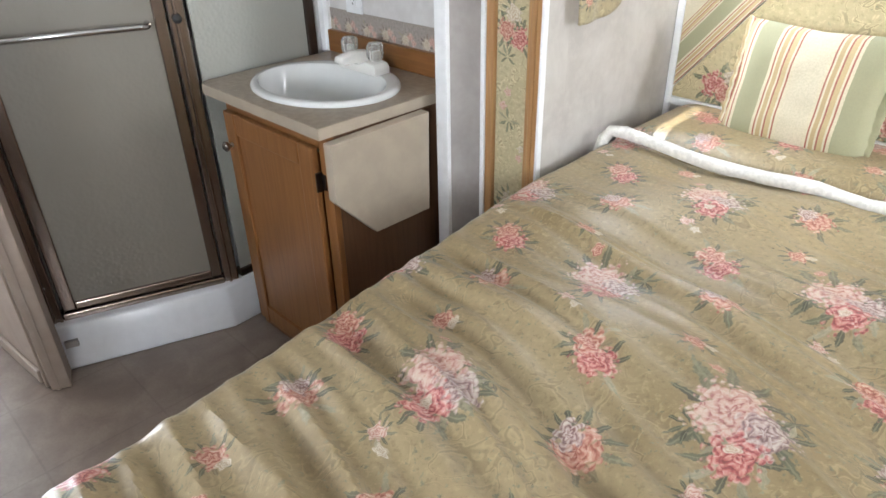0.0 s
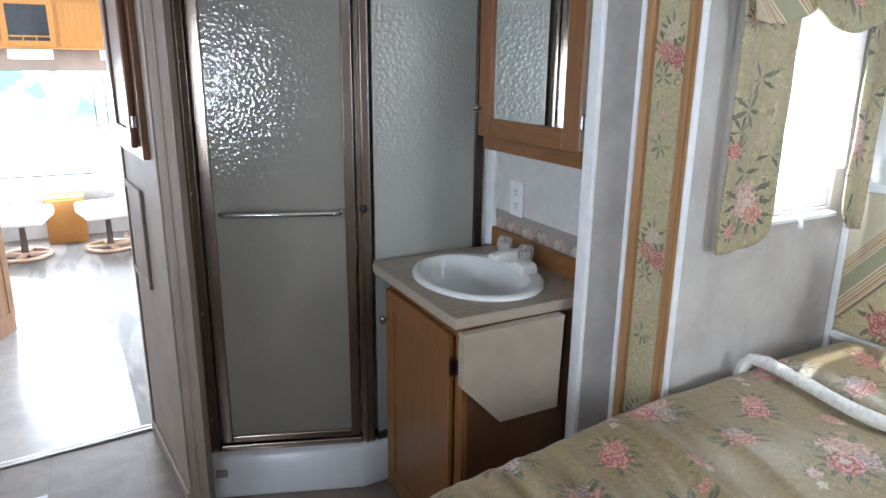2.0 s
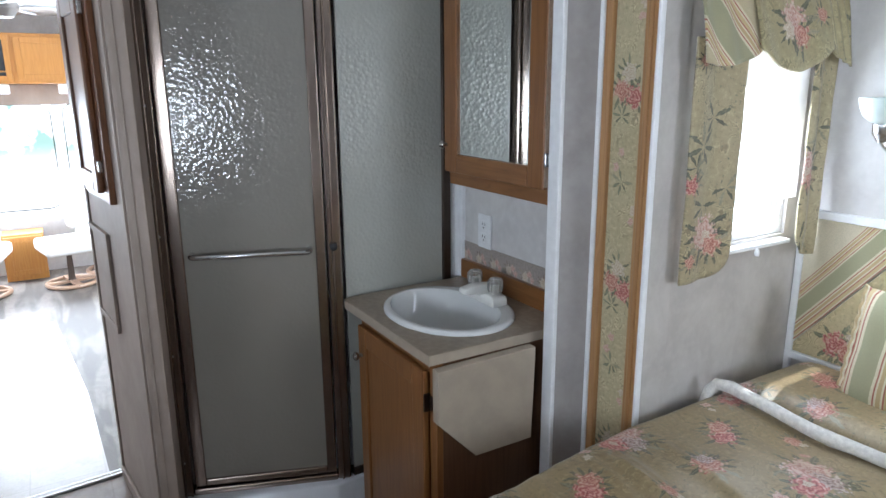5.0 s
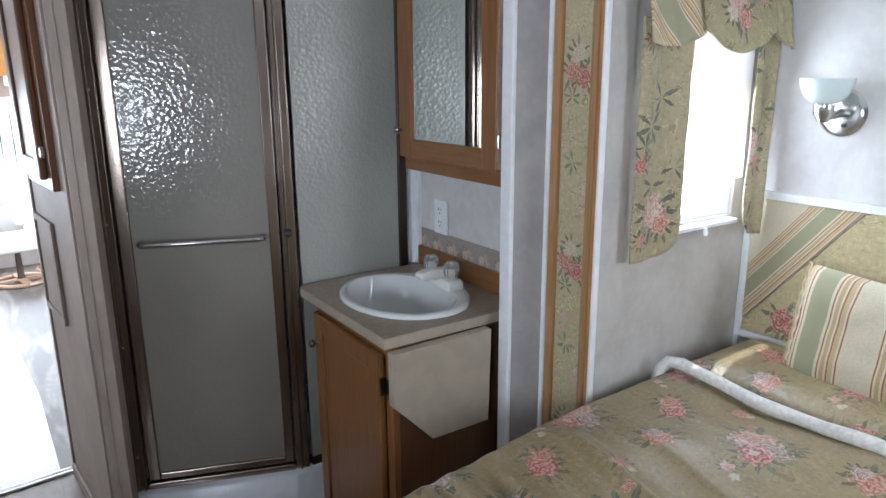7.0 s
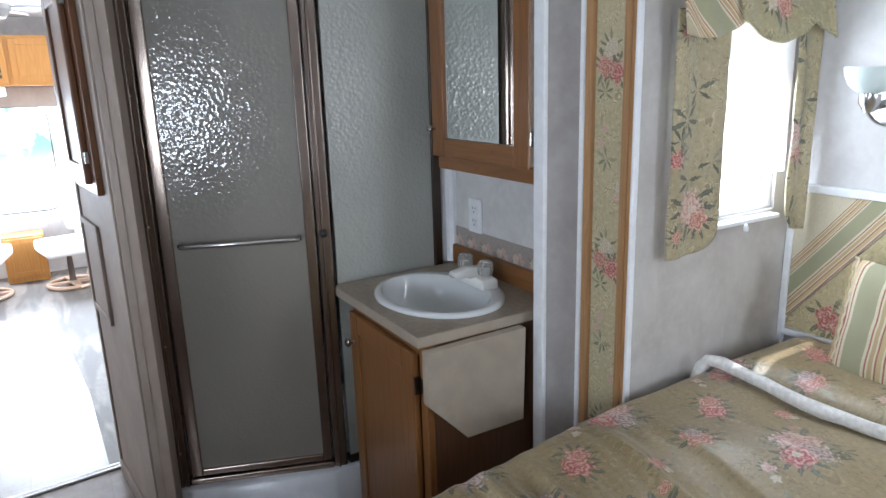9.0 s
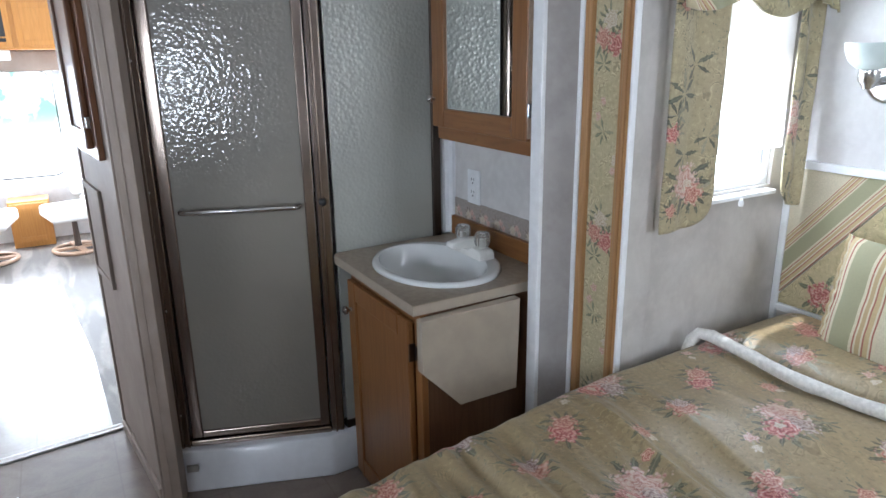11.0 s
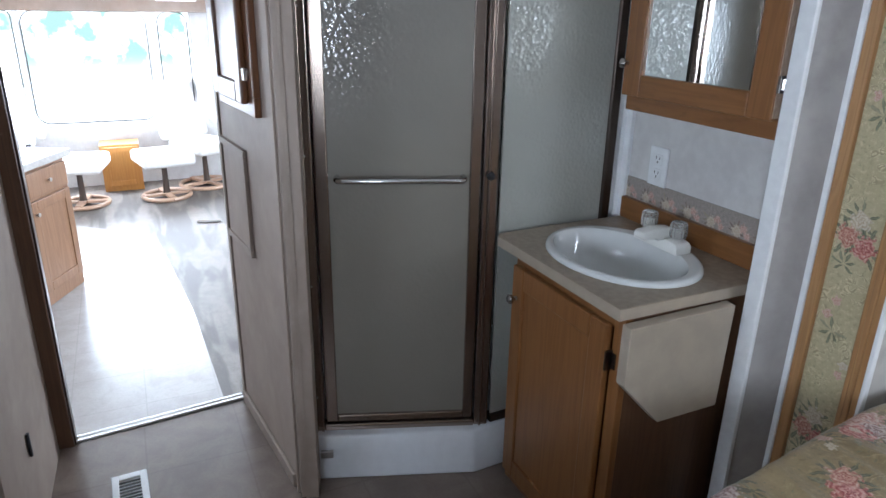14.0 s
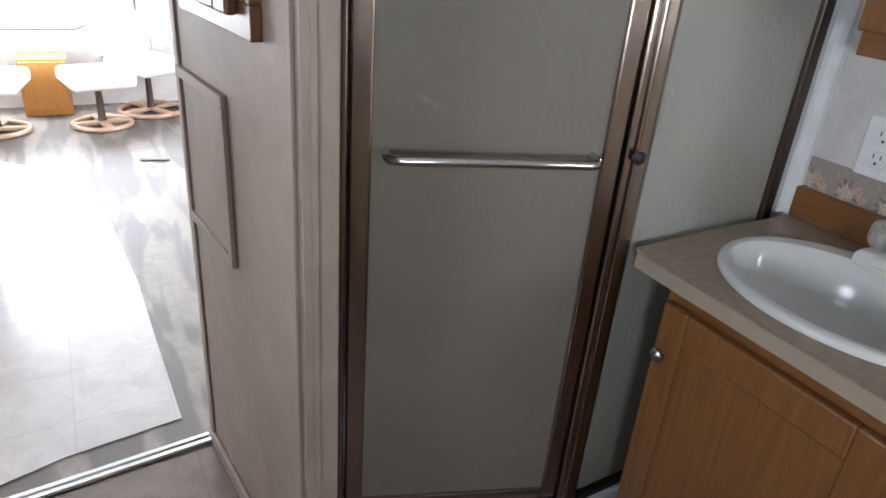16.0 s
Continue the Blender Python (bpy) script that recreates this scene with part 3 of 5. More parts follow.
upright("slide_seal", 0.3045, 0.314, 2.305, 2.322, 0, 1.643, WHITE, "white plastic edge of the slide-out wall")
structure("slide_return", box(0.3045, 0.312, 2.323, 2.402, 0, 1.643), SLIDE_WALL, "pale reveal of the slide-out opening", "trim")

# slide-out: side wall with window, headboard wall, ceiling
SX, SY, SZ = 0.298, 2.945, 1.645
WY0, WY1, WZ0, WZ1 = 2.50, 2.86, 1.03, 1.56
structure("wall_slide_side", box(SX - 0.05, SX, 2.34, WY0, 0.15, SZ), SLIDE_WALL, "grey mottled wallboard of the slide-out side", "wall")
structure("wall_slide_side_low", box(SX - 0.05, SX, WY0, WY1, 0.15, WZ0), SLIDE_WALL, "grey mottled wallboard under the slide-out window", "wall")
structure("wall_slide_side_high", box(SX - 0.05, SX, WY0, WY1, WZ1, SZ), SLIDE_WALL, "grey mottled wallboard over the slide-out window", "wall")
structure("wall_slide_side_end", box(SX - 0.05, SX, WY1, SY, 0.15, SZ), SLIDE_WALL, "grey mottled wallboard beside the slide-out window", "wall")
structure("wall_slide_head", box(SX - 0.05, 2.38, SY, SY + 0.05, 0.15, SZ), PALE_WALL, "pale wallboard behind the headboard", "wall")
structure("wall_slide_far", box(2.32, 2.37, 2.40, SY, 0.15, 0.95), SLIDE_WALL, "grey wallboard on the far side of the bed", "wall")
structure("wall_slide_far_high", box(2.32, 2.37, 2.40, SY, 1.56, SZ), SLIDE_WALL, "grey wallboard over the far slide-out window", "wall")
structure("ceiling_slide", box(SX - 0.05, 2.38, 2.343, SY + 0.05, SZ, SZ + 0.03), CEIL, "white ceiling of the bed slide-out", "ceiling")
structure("floor_slide", box(SX - 0.05, 2.38, 2.40, SY + 0.05, 0.10, 0.15), CARPET, "carpeted floor of the bed slide-out", "floor")


def window(name, axis, fixed, a0, a1, z0, z1, label, out):
    """A window frame and pane in a wall across the given axis."""
    w = thing(name, label, "window", kind="structure")
    t = 0.018

    def bar(p0, p1, q0, q1):
        return box(fixed - 0.012, fixed + 0.012, p0, p1, q0, q1, 0.003) if axis == "x" else box(p0, p1, fixed - 0.012, fixed + 0.012, q0, q1, 0.003)

    part("window_frame", joined(bar(a0, a1, z0, z0 + t), bar(a0, a1, z1 - t, z1), bar(a0, a0 + t, z0 + t, z1 - t), bar(a1 - t, a1, z0 + t, z1 - t)), WHITE, w)
    g = box(fixed - 0.002, fixed + 0.002, a0 + t, a1 - t, z0 + t, z1 - t) if axis == "x" else box(a0 + t, a1 - t, fixed - 0.002, fixed + 0.002, z0 + t, z1 - t)
    p = part("pane", g, PANE, w)
    p.visible_shadow = False
    return w


PANE = Mat("window_glass", 0.0)
PANE.put("Transmission Weight", 1.0).put("IOR", 1.05).put("Base Color", (1, 1, 1, 1))
PANE = PANE.m
window("window_1", "x", SX - 0.022, WY0, WY1, WZ0, WZ1, "small white-framed window in the slide-out side, glaring with daylight", -1)
window("window_2", "y", -0.05, 1.51, 2.03, 0.96, 1.47, "white-framed bedroom window, bright with daylight", -1)
window("window_5", "y", -0.05, -0.44, 0.10, 0.96, 1.47, "white-framed window opposite the vanity, bright with daylight", -1)
window("window_3", "x", 2.345, 2.40, SY, 0.95, 1.56, "white-framed window beyond the bed", 1)
for nm, bm in (("backdrop_slide", box(-0.21, -0.20, 2.44, 4.6, 0.3, 1.86)), ("backdrop_entry", box(-1.4, 3.4, -0.9, -0.89, 0.3, 2.4)), ("backdrop_far_slide", box(3.2, 3.21, 2.0, 3.6, 0.0, 2.4))):
    tagged(link(nm, bm, OUTSIDE), "glaring white daylight outside the window", "backdrop", kind="structure")

# white trim in the slide-out corner and round the headboard
upright("slide_corner_trim", SX, SX + 0.016, SY - 0.016, SY, 0.60, SZ, WHITE, "white corner trim of the slide-out")

# ---- shower ----
D0, D1, D2 = Vector((-0.762, 1.393)), Vector((-0.575, 1.912)), Vector((-0.592, 2.362))
du = (D1 - D0).normalized()
dn = Vector((du.y, -du.x))
L = (D1 - D0).length
TURN_D = Matrix.Translation((D0.x, D0.y, 0)) @ Matrix(((du.x, -dn.x, 0, 0), (du.y, -dn.y, 0, 0), (0, 0, 1, 0), (0, 0, 0, 1)))
ZB, ZT = 0.128, 1.775
shower = thing("shower_enclosure", "angled corner shower with bronze frame and hammered glass panels", "shower")


def dpart(name, bm, mat, parent=None, label="", smooth=False):
    """A part given along the door line: x along it, y negative towards the room."""
    return part(name, moved(bm, TURN_D), mat, parent or shower, label, smooth)


jamb = dpart("wall_jamb", box(0.0, 0.040, -0.030, 0.012, ZB, ZT, 0.004), BRONZE, label="bronze aluminium wall jamb")
dpart("bead", box(0.012, 0.020, -0.035, -0.029, ZB, ZT, 0.002), BRONZE, jamb)
dpart("bead", box(0.031, 0.0395, -0.034, -0.029, ZB, ZT, 0.002), BRONZE, jamb)
dpart("corner_post", joined(box(L - 0.044, L, -0.026, 0.016, ZB, ZT, 0.005), box(L - 0.030, L - 0.022, -0.033, -0.024, ZB, ZT, 0.003)), BRONZE, label="bronze aluminium corner post")
dpart("sill_rail", box(0.040, L - 0.044, -0.030, 0.012, ZB, ZB + 0.022, 0.004), BRONZE, label="bronze sill rail")
dpart("head_rail", box(0.030, L - 0.044, -0.030, 0.012, ZT - 0.03, ZT, 0.004), BRONZE_D, label="dark bronze head rail")
door = dpart("shower_door", joined(box(0.044, 0.080, -0.022, 0.004, ZB + 0.026, ZT - 0.034, 0.004), box(L - 0.080, L - 0.048, -0.022, 0.004, ZB + 0.026, ZT - 0.034, 0.004),
                                   box(0.080, L - 0.080, -0.022, 0.004, ZB + 0.026, ZB + 0.050, 0.004), box(0.080, L - 0.080, -0.022, 0.004, ZT - 0.060, ZT - 0.034, 0.004)), BRONZE, label="bronze framed swing door")
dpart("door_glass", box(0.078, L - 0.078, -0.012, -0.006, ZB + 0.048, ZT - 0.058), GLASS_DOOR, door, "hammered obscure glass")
BZ, a, b = 0.937, 0.104, L - 0.098
arc = [(a, -0.012, BZ), (a, -0.042, BZ), (a + 0.006, -0.053, BZ), (a + 0.018, -0.058, BZ), (b - 0.018, -0.058, BZ), (b - 0.006, -0.053, BZ), (b, -0.042, BZ), (b, -0.012, BZ)]
dpart("towel_bar", tube(arc, 0.0085, 12), CHROME, door, "brushed chrome towel bar", True)
dpart("latch", moved(lathe([(0.0, 0.0), (0.010, 0.0), (0.012, 0.006), (0.006, 0.012), (0.0, 0.013)], 16), Matrix.Translation((L - 0.024, -0.034, 0.945)) @ pose(0, 0, 0, 90)), BLACK, door, "small black latch knob", True)
# fixed side panel
s2 = (D2 - D1)
su = s2.normalized()
sn = Vector((su.y, -su.x))
SL = s2.length
TURN_S = Matrix.Translation((D1.x, D1.y, 0)) @ Matrix(((su.x, -sn.x, 0, 0), (su.y, -sn.y, 0, 0), (0, 0, 1, 0), (0, 0, 0, 1)))
part("side_glass", moved(box(0.010, SL - 0.072, -0.008, -0.002, ZB + 0.02, ZT - 0.02), TURN_S), GLASS_SIDE_HAZED, shower, "hammered glass fixed panel")
part("side_jamb", moved(joined(box(SL - 0.075, SL - 0.044, -0.020, 0.012, ZB, ZT, 0.004)), TURN_S), BRONZE_D, shower, "dark bronze jamb at the wall")
part("side_sill", moved(box(0.004, SL - 0.075, -0.020, 0.012, ZB, ZB + 0.026, 0.003), TURN_S), BRONZE_D, shower, "dark bronze sill")
part("side_head", moved(box(0.004, SL - 0.075, -0.020, 0.012, ZT - 0.028, ZT, 0.003), TURN_S), BRONZE_D, shower, "dark bronze head rail")
# curb
f0 = D0 + dn * 0.10 + du * 0.005
f1 = D1 + dn * 0.10 + du * -0.045
f2 = Vector((-0.505, 2.0))
bm = prism([tuple(f0), tuple(f1), tuple(f2), (-0.53, 2.34), (-0.66, 2.34), (-0.62, 1.93), (-0.80, 1.42)], 0.0, ZB, 0.0)
for v in bm.verts:
    if v.co.z > 0.05:
        p = v.co.xy
        if p.x > -0.71 and p.y < 2.1:
            v.co.x -= dn.x * 0.045
            v.co.y -= dn.y * 0.045
bmesh.ops.bevel(bm, geom=bm.edges, offset=0.008, segments=3, affect="EDGES", profile=0.5)
part("shower_curb", bm, SHOWER_BASE, shower, "white acrylic shower curb", True)
for zz in (0.25, 0.62, 1.00, 1.38, 1.70):
    dpart("screw", moved(lathe([(0.0, 0.0), (0.004, 0.0), (0.0035, 0.0016), (0.0, 0.002)], 10), Matrix.Translation((0.020, -0.030, zz)) @ pose(0, 0, 0, 90)), NICKEL, label="small screw head", smooth=True)
dpart("curb_label", box(0.030, 0.066, -0.0885, -0.078, 0.070, 0.092), NICKEL, label="small grey sticker")
part("shower_pan", prism([(-0.70, 1.42), (-0.58, 1.93), (-0.62, 2.34), (-1.30, 2.34), (-1.30, 1.34), (-0.78, 1.37)], 0.0, 0.06), SHOWER_BASE, shower)
structure("wall_shower_back", box(-1.36, -1.30, 1.30, 2.42, 0, H), SHOWER_WALL, "white shower liner wall", "wall")
structure("wall_shower_side", box(-1.30, -0.64, 2.345, 2.42, 0, H), SHOWER_WALL, "white shower liner wall", "wall")
structure("wall_over_shower", prism([tuple(D0 - dn * 0.03), tuple(D0 + dn * 0.03), tuple(D1 + dn * 0.02), (D2.x + 0.01, D2.y), (D2.x - 0.04, D2.y), tuple(D1 - dn * 0.04)], ZT, H), BRONZE_D, "dark panel above the shower door", "wall")
structure("nook_trim", prism([(-0.625, 2.3645), (-0.620, 2.320), (-0.592, 2.320), (-0.588, 2.334), (-0.574, 2.336), (-0.571, 2.350), (-0.550, 2.352), (-0.550, 2.3645)], 0.776, 1.955), WHITE, "white ribbed trim between shower and vanity wall", "trim")

# passage wall that carries the shower's outer side, with its corner moulding
structure("wall_passage_shower", prism([(-1.205, 1.251), (-0.655, 1.312), (-0.655, 1.365), (-1.205, 1.33)], 0, H), TAUPE, "taupe wood-grain wallboard of the passage", "wall")
structure("passage_end_trim", prism([(-1.225, 1.243), (-1.195, 1.246), (-1.195, 1.252), (-1.205, 1.251), (-1.205, 1.33), (-1.225, 1.33)], 0, H, 0.002), TAUPE, "taupe edge trim at the passage end", "trim")
post = thing("corner_moulding", "fluted taupe corner moulding beside the shower door", "moulding", kind="structure")
part("flat_board", prism([(-0.655, 1.311), (-0.606, 1.315), (-0.606, 1.335), (-0.655, 1.335)], 0, 1.955, 0.003), TAUPE, post)
part("face_board", prism([(-0.606, 1.3115), (-0.583, 1.3585), (-0.598, 1.364), (-0.622, 1.335), (-0.622, 1.315)], 0, 1.955, 0.0025), TAUPE, post)
part("bead", prism([(-0.640, 1.3055), (-0.628, 1.3065), (-0.628, 1.3135), (-0.640, 1.3125)], 0, 1.955, 0.002), TAUPE, post)
part("bead", prism([(-0.600, 1.324), (-0.597, 1.3325), (-0.5925, 1.3315), (-0.5955, 1.323)], 0, 1.955), TAUPE, post)
part("return_board", prism([(-0.606, 1.358), (-0.592, 1.360), (-0.66, 1.384), (-0.735, 1.392), (-0.735, 1.36), (-0.66, 1.335), (-0.606, 1.335)], 0, 1.955, 0.002), TAUPE, post)
structure("baseboard", prism([(-1.2, 1.240), (-0.66, 1.300), (-0.66, 1.311), (-1.2, 1.251)], 0, 0.045, 0.003), TAUPE, "low taupe skirting of the passage", "baseboard")

# ---- vanity ----
van = thing("vanity_cabinet", "oak vanity cabinet with a single door beside the shower", "cabinet", (-0.24, 2.12, 0))


def vp(name, bm, mat, parent=None, label="", smooth=False):
    ob = part(name, local(van, bm), mat, parent or van, label, smooth)
    return ob


CX0, CX1, CY = -0.457, 0.006, 1.922
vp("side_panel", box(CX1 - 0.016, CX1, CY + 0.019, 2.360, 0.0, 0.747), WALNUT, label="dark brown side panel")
vp("side_panel", box(CX0, CX0 + 0.016, CY + 0.019, 2.360, 0.0, 0.600), OAK)
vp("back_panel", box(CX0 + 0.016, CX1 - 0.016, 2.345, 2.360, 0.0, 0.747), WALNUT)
vp("stile", box(CX0, CX0 + 0.020, CY, CY + 0.019, 0.0, 0.747, 0.0015), OAK)
vp("stile", box(CX1 - 0.037, CX1, CY, CY + 0.019, 0.0, 0.747, 0.0015), OAK)
vp("top_rail", box(CX0 + 0.020, CX1 - 0.037, CY, CY + 0.019, 0.712, 0.747), OAK_H)
vp("toe_kick", box(CX0 + 0.020, CX1 - 0.037, CY + 0.002, CY + 0.019, 0.0, 0.045), OAK_D)
vdoor = vp("cabinet_door", joined(box(-0.446, -0.391, CY - 0.019, CY - 0.001, 0.04, 0.717, 0.004), box(-0.095, -0.0325, CY - 0.019, CY - 0.001, 0.04, 0.717, 0.004),
                                  box(-0.391, -0.095, CY - 0.019, CY - 0.001, 0.657, 0.717, 0.004), box(-0.391, -0.095, CY - 0.019, CY - 0.001, 0.04, 0.10, 0.004)), OAK, label="oak door with a recessed panel")
vp("door_panel", box(-0.393, -0.093, CY - 0.012, CY - 0.005, 0.098, 0.659), OAK, vdoor)
vp("knob", moved(lathe([(0.0, 0.0), (0.006, 0.0), (0.005, 0.010), (0.013, 0.018), (0.014, 0.024), (0.008, 0.029), (0.0, 0.030)], 20), Matrix.Translation((-0.420, CY - 0.018, 0.625)) @ pose(0, 0, 0, 90)), NICKEL, vdoor, "round pewter knob", True)
vp("hinge", joined(box(-0.032, -0.025, CY - 0.020, CY - 0.0005, 0.605, 0.655, 0.002), box(-0.025, -0.012, CY - 0.004, CY - 0.0005, 0.61, 0.65, 0.001)), BRONZE_D, vdoor, "dark metal hinge")
vp("hinge", joined(box(-0.032, -0.025, CY - 0.020, CY - 0.0005, 0.10, 0.15, 0.002), box(-0.025, -0.012, CY - 0.004, CY - 0.0005, 0.105, 0.145, 0.001)), BRONZE_D, vdoor, "dark metal hinge")

SCX, SCY, SA, SB = -0.262, 2.118, 0.228, 0.182
top = thing("countertop", "taupe laminate vanity countertop holding a round basin", "countertop", (-0.26, 2.12, 0.735))
# slab with the hole for the basin
bm = bmesh.new()
outl = [(-0.522, 1.896), (0.009, 1.900), (0.009, 2.362), (-0.552, 2.362), (-0.552, 2.10), (-0.540, 1.908)]
N = 48
ell = [(SCX + (SA - 0.016) * math.cos(2 * math.pi * i / N), SCY + (SB - 0.016) * math.sin(2 * math.pi * i / N)) for i in range(N)]
for z in (0.776,):
    vo_ = [bm.verts.new((x, y, z)) for x, y in outl]
    vi_ = [bm.verts.new((x, y, z)) for x, y in ell]
    es = [bm.edges.new((vo_[i], vo_[(i + 1) % len(vo_)])) for i in range(len(vo_))] + [bm.edges.new((vi_[i], vi_[(i + 1) % N])) for i in range(N)]
    bmesh.ops.triangle_fill(bm, edges=es, use_beauty=True)
r = bmesh.ops.extrude_face_region(bm, geom=bm.faces[:])
bmesh.ops.translate(bm, verts=[v for v in r["geom"] if isinstance(v, bmesh.types.BMVert)], vec=(0, 0, -0.029))
part("slab", local(top, bm), LAMINATE, top)
part("edge_band", local(top, joined(prism([(-0.522, 1.8945), (0.0105, 1.8985), (0.0105, 1.901), (-0.522, 1.897)], 0.7475, 0.7745), box(0.008, 0.0105, 1.901, 2.30, 0.7475, 0.7745, 0.001))), FLAP_MAT, top, "slightly paler laminate edge")
splash = tagged(link("backsplash", box(-0.553, 0.030, 2.347, 2.3645, 0.7765, 0.842, 0.003), OAK_H), "oak backsplash board on the countertop", "backsplash")
structure("shell_border", box(-0.553, 0.030, 2.3615, 2.3645, 0.842, 0.906), SHELL_BORDER, "wallpaper border with a pink shell print", "wallpaper")

flap = thing("folding_leaf", "mottled beige drop leaf hanging folded beside the vanity", "drop leaf", (0.03, 2.05, 0.74))
pent = [(1.906, 0.742), (2.211, 0.746), (2.203, 0.478), (2.020, 0.478), (1.906, 0.598)]
part("leaf_panel", local(flap, swept(pent, "x", 0.0125, 0.042, 0.002)), FLAP_MAT, flap)
part("hinge_strip", local(flap, box(0.0115, 0.020, 1.93, 2.20, 0.726, 0.738, 0.001)), NICKEL, flap, "narrow metal hinge strip")

basin = thing("wash_basin", "oval white porcelain drop-in wash basin in the countertop", "sink", (SCX, SCY, 0.777))
prof = [(1.0, 0.0), (1.0, 0.004), (0.99, 0.009), (0.965, 0.0125), (0.93, 0.0125), (0.90, 0.0115), (0.885, 0.004), (0.865, -0.012), (0.83, -0.055), (0.75, -0.100), (0.56, -0.128), (0.28, -0.138), (0.09, -0.140), (0.09, -0.150), (0.35, -0.148), (0.62, -0.138), (0.80, -0.105), (0.88, -0.050), (0.905, 0.0)]
bm = bmesh.new()
rows = []
NS = 56
for r_, z_ in prof:
    row = []
    for i in range(NS):
        t_ = 2 * math.pi * i / NS
        inner = r_ < 0.92
        # the bowl sits towards the front, so that a broad ledge is left at the back
        cy = -0.030 * min(1, (0.95 - r_) / 0.12) if inner else 0.0
        ky = 0.90 if inner else 1.0
        row.append(bm.verts.new((SA * r_ * math.cos(t_), SB * r_ * ky * math.sin(t_) + cy, z_)))
    rows.append(row)
for q0, q1 in zip(rows, rows[1:] + rows[:1]):
    for i in range(NS):
        bm.faces.new((q0[i], q0[(i + 1) % NS], q1[(i + 1) % NS], q1[i]))
part("bowl", bm, PORCELAIN, basin, smooth=True)
part("drain", moved(lathe([(0.0, 0.0), (0.021, 0.0), (0.023, 0.003), (0.020, 0.004), (0.012, 0.001), (0.0, 0.001)], 24), Matrix.Translation((0, -0.03, -0.1395))), CHROME, basin, "chrome drain", True)

fau = thing("faucet", "white plastic two-handle faucet with clear acrylic knobs", "faucet", (-0.255, 2.246, 0.7895))
body = swept([(-0.082, 0.0), (0.082, 0.0), (0.082, 0.020), (0.074, 0.030), (0.036, 0.034), (0.024, 0.026), (-0.024, 0.026), (-0.036, 0.034), (-0.074, 0.030), (-0.082, 0.020)], "y", -0.026, 0.026, 0.004)
part("faucet_body", body, FAUCET_W, fau, smooth=True)
part("spout", moved(swept([(-0.012, 0.0), (0.026, 0.0), (0.026, 0.040), (-0.03, 0.046), (-0.078, 0.038), (-0.081, 0.022), (-0.070, 0.018), (-0.03, 0.016)], "x", -0.019, 0.019, 0.005), Matrix.Translation((0, -0.004, 0.012))), FAUCET_W, fau, smooth=True)
for sx in (-0.055, 0.055):
    bm = bmesh.new()
    n = 16
    rows = []
    for rr, zz in ((0.012, 0.0), (0.021, 0.005), (0.0245, 0.016), (0.024, 0.038), (0.019, 0.046), (0.008, 0.047)):
        rows.append([bm.verts.new((rr * (1.0 if k % 2 else 0.88) * math.cos(2 * math.pi * k / n), rr * (1.0 if k % 2 else 0.88) * math.sin(2 * math.pi * k / n), zz)) for k in range(n)])
    for q0, q1 in zip(rows, rows[1:]):
        for k in range(n):
            bm.faces.new((q0[k], q0[(k + 1) % n], q1[(k + 1) % n], q1[k]))
    bm.faces.new(rows[-1])
    bm.faces.new(rows[0][::-1])
    kn = part("knob", moved(bm, Matrix.Translation((sx, 0.0, 0.036))), CLEAR, fau, "faceted clear acrylic knob")
    part("knob_stem", moved(lathe([(0.0, 0.0), (0.010, 0.0), (0.009, 0.03), (0.0, 0.031)], 12), Matrix.Translation((sx, 0, 0.033))), FAUCET_W, fau, smooth=True)

outlet = thing("wall_outlet", "white plastic double power outlet plate on the wall", "outlet", (-0.424, 2.3625, 0.960))
part("cover_plate", box(-0.037, 0.037, -0.0055, 0.0005, -0.057, 0.057, 0.003), WHITE, outlet)
for dz in (-0.021, 0.021):
    sock = part("socket", box(-0.017, 0.017, -0.0075, -0.005, dz - 0.015, dz + 0.015, 0.002), WHITE, outlet)
    for x0, w_, z0, h_ in ((-0.008, 0.002, 0.001, 0.009), (0.006, 0.002, 0.001, 0.008), (-0.002, 0.004, -0.010, 0.005)):
        part("slot", box(x0, x0 + w_, -0.0082, -0.0070, dz + z0, dz + z0 + h_), BLACK, sock, "dark slot")

# mirrored wall cabinet
mc = thing("mirror_cabinet", "oak medicine cabinet with a mirrored door over the vanity", "cabinet", (-0.21, 2.36, 1.127))


def mp(name, bm, mat, parent=None, label="", smooth=False):
    return part(name, local(mc, bm), mat, parent or mc, label, smooth)


MY = 2.256
mp("body", box(-0.462, 0.029, MY, 2.3605, 1.128, 1.86, 0.002), OAK_H)
mp("face_rail", box(-0.468, 0.0295, MY - 0.004, MY + 0.004, 1.124, 1.168, 0.003), OAK_H, label="oak bottom rail")
md = mp("mirror_door", box(-0.464, 0.022, MY - 0.009, MY - 0.005, 1.168, 1.827), OAK_D, label="oak framed mirror door")
mp("stile", box(-0.468, -0.398, MY - 0.024, MY - 0.009, 1.165, 1.83, 0.004), OAK, md)
mp("stile", box(-0.042, 0.026, MY - 0.024, MY - 0.009, 1.165, 1.83, 0.004), OAK, md)
mp("rail", box(-0.398, -0.042, MY - 0.024, MY - 0.009, 1.76, 1.83, 0.004), OAK_H, md)
mp("rail", box(-0.398, -0.042, MY - 0.024, MY - 0.009, 1.165, 1.222, 0.004), OAK_H, md)
# real grain, but the paleness is light painted on the side facing the bed
mp("edge_band", box(0.0262, 0.0280, MY - 0.022, MY - 0.004, 1.172, 1.826), OAK_EDGE_LIT, md, "end grain on the door edge, coloured pale as if lit")
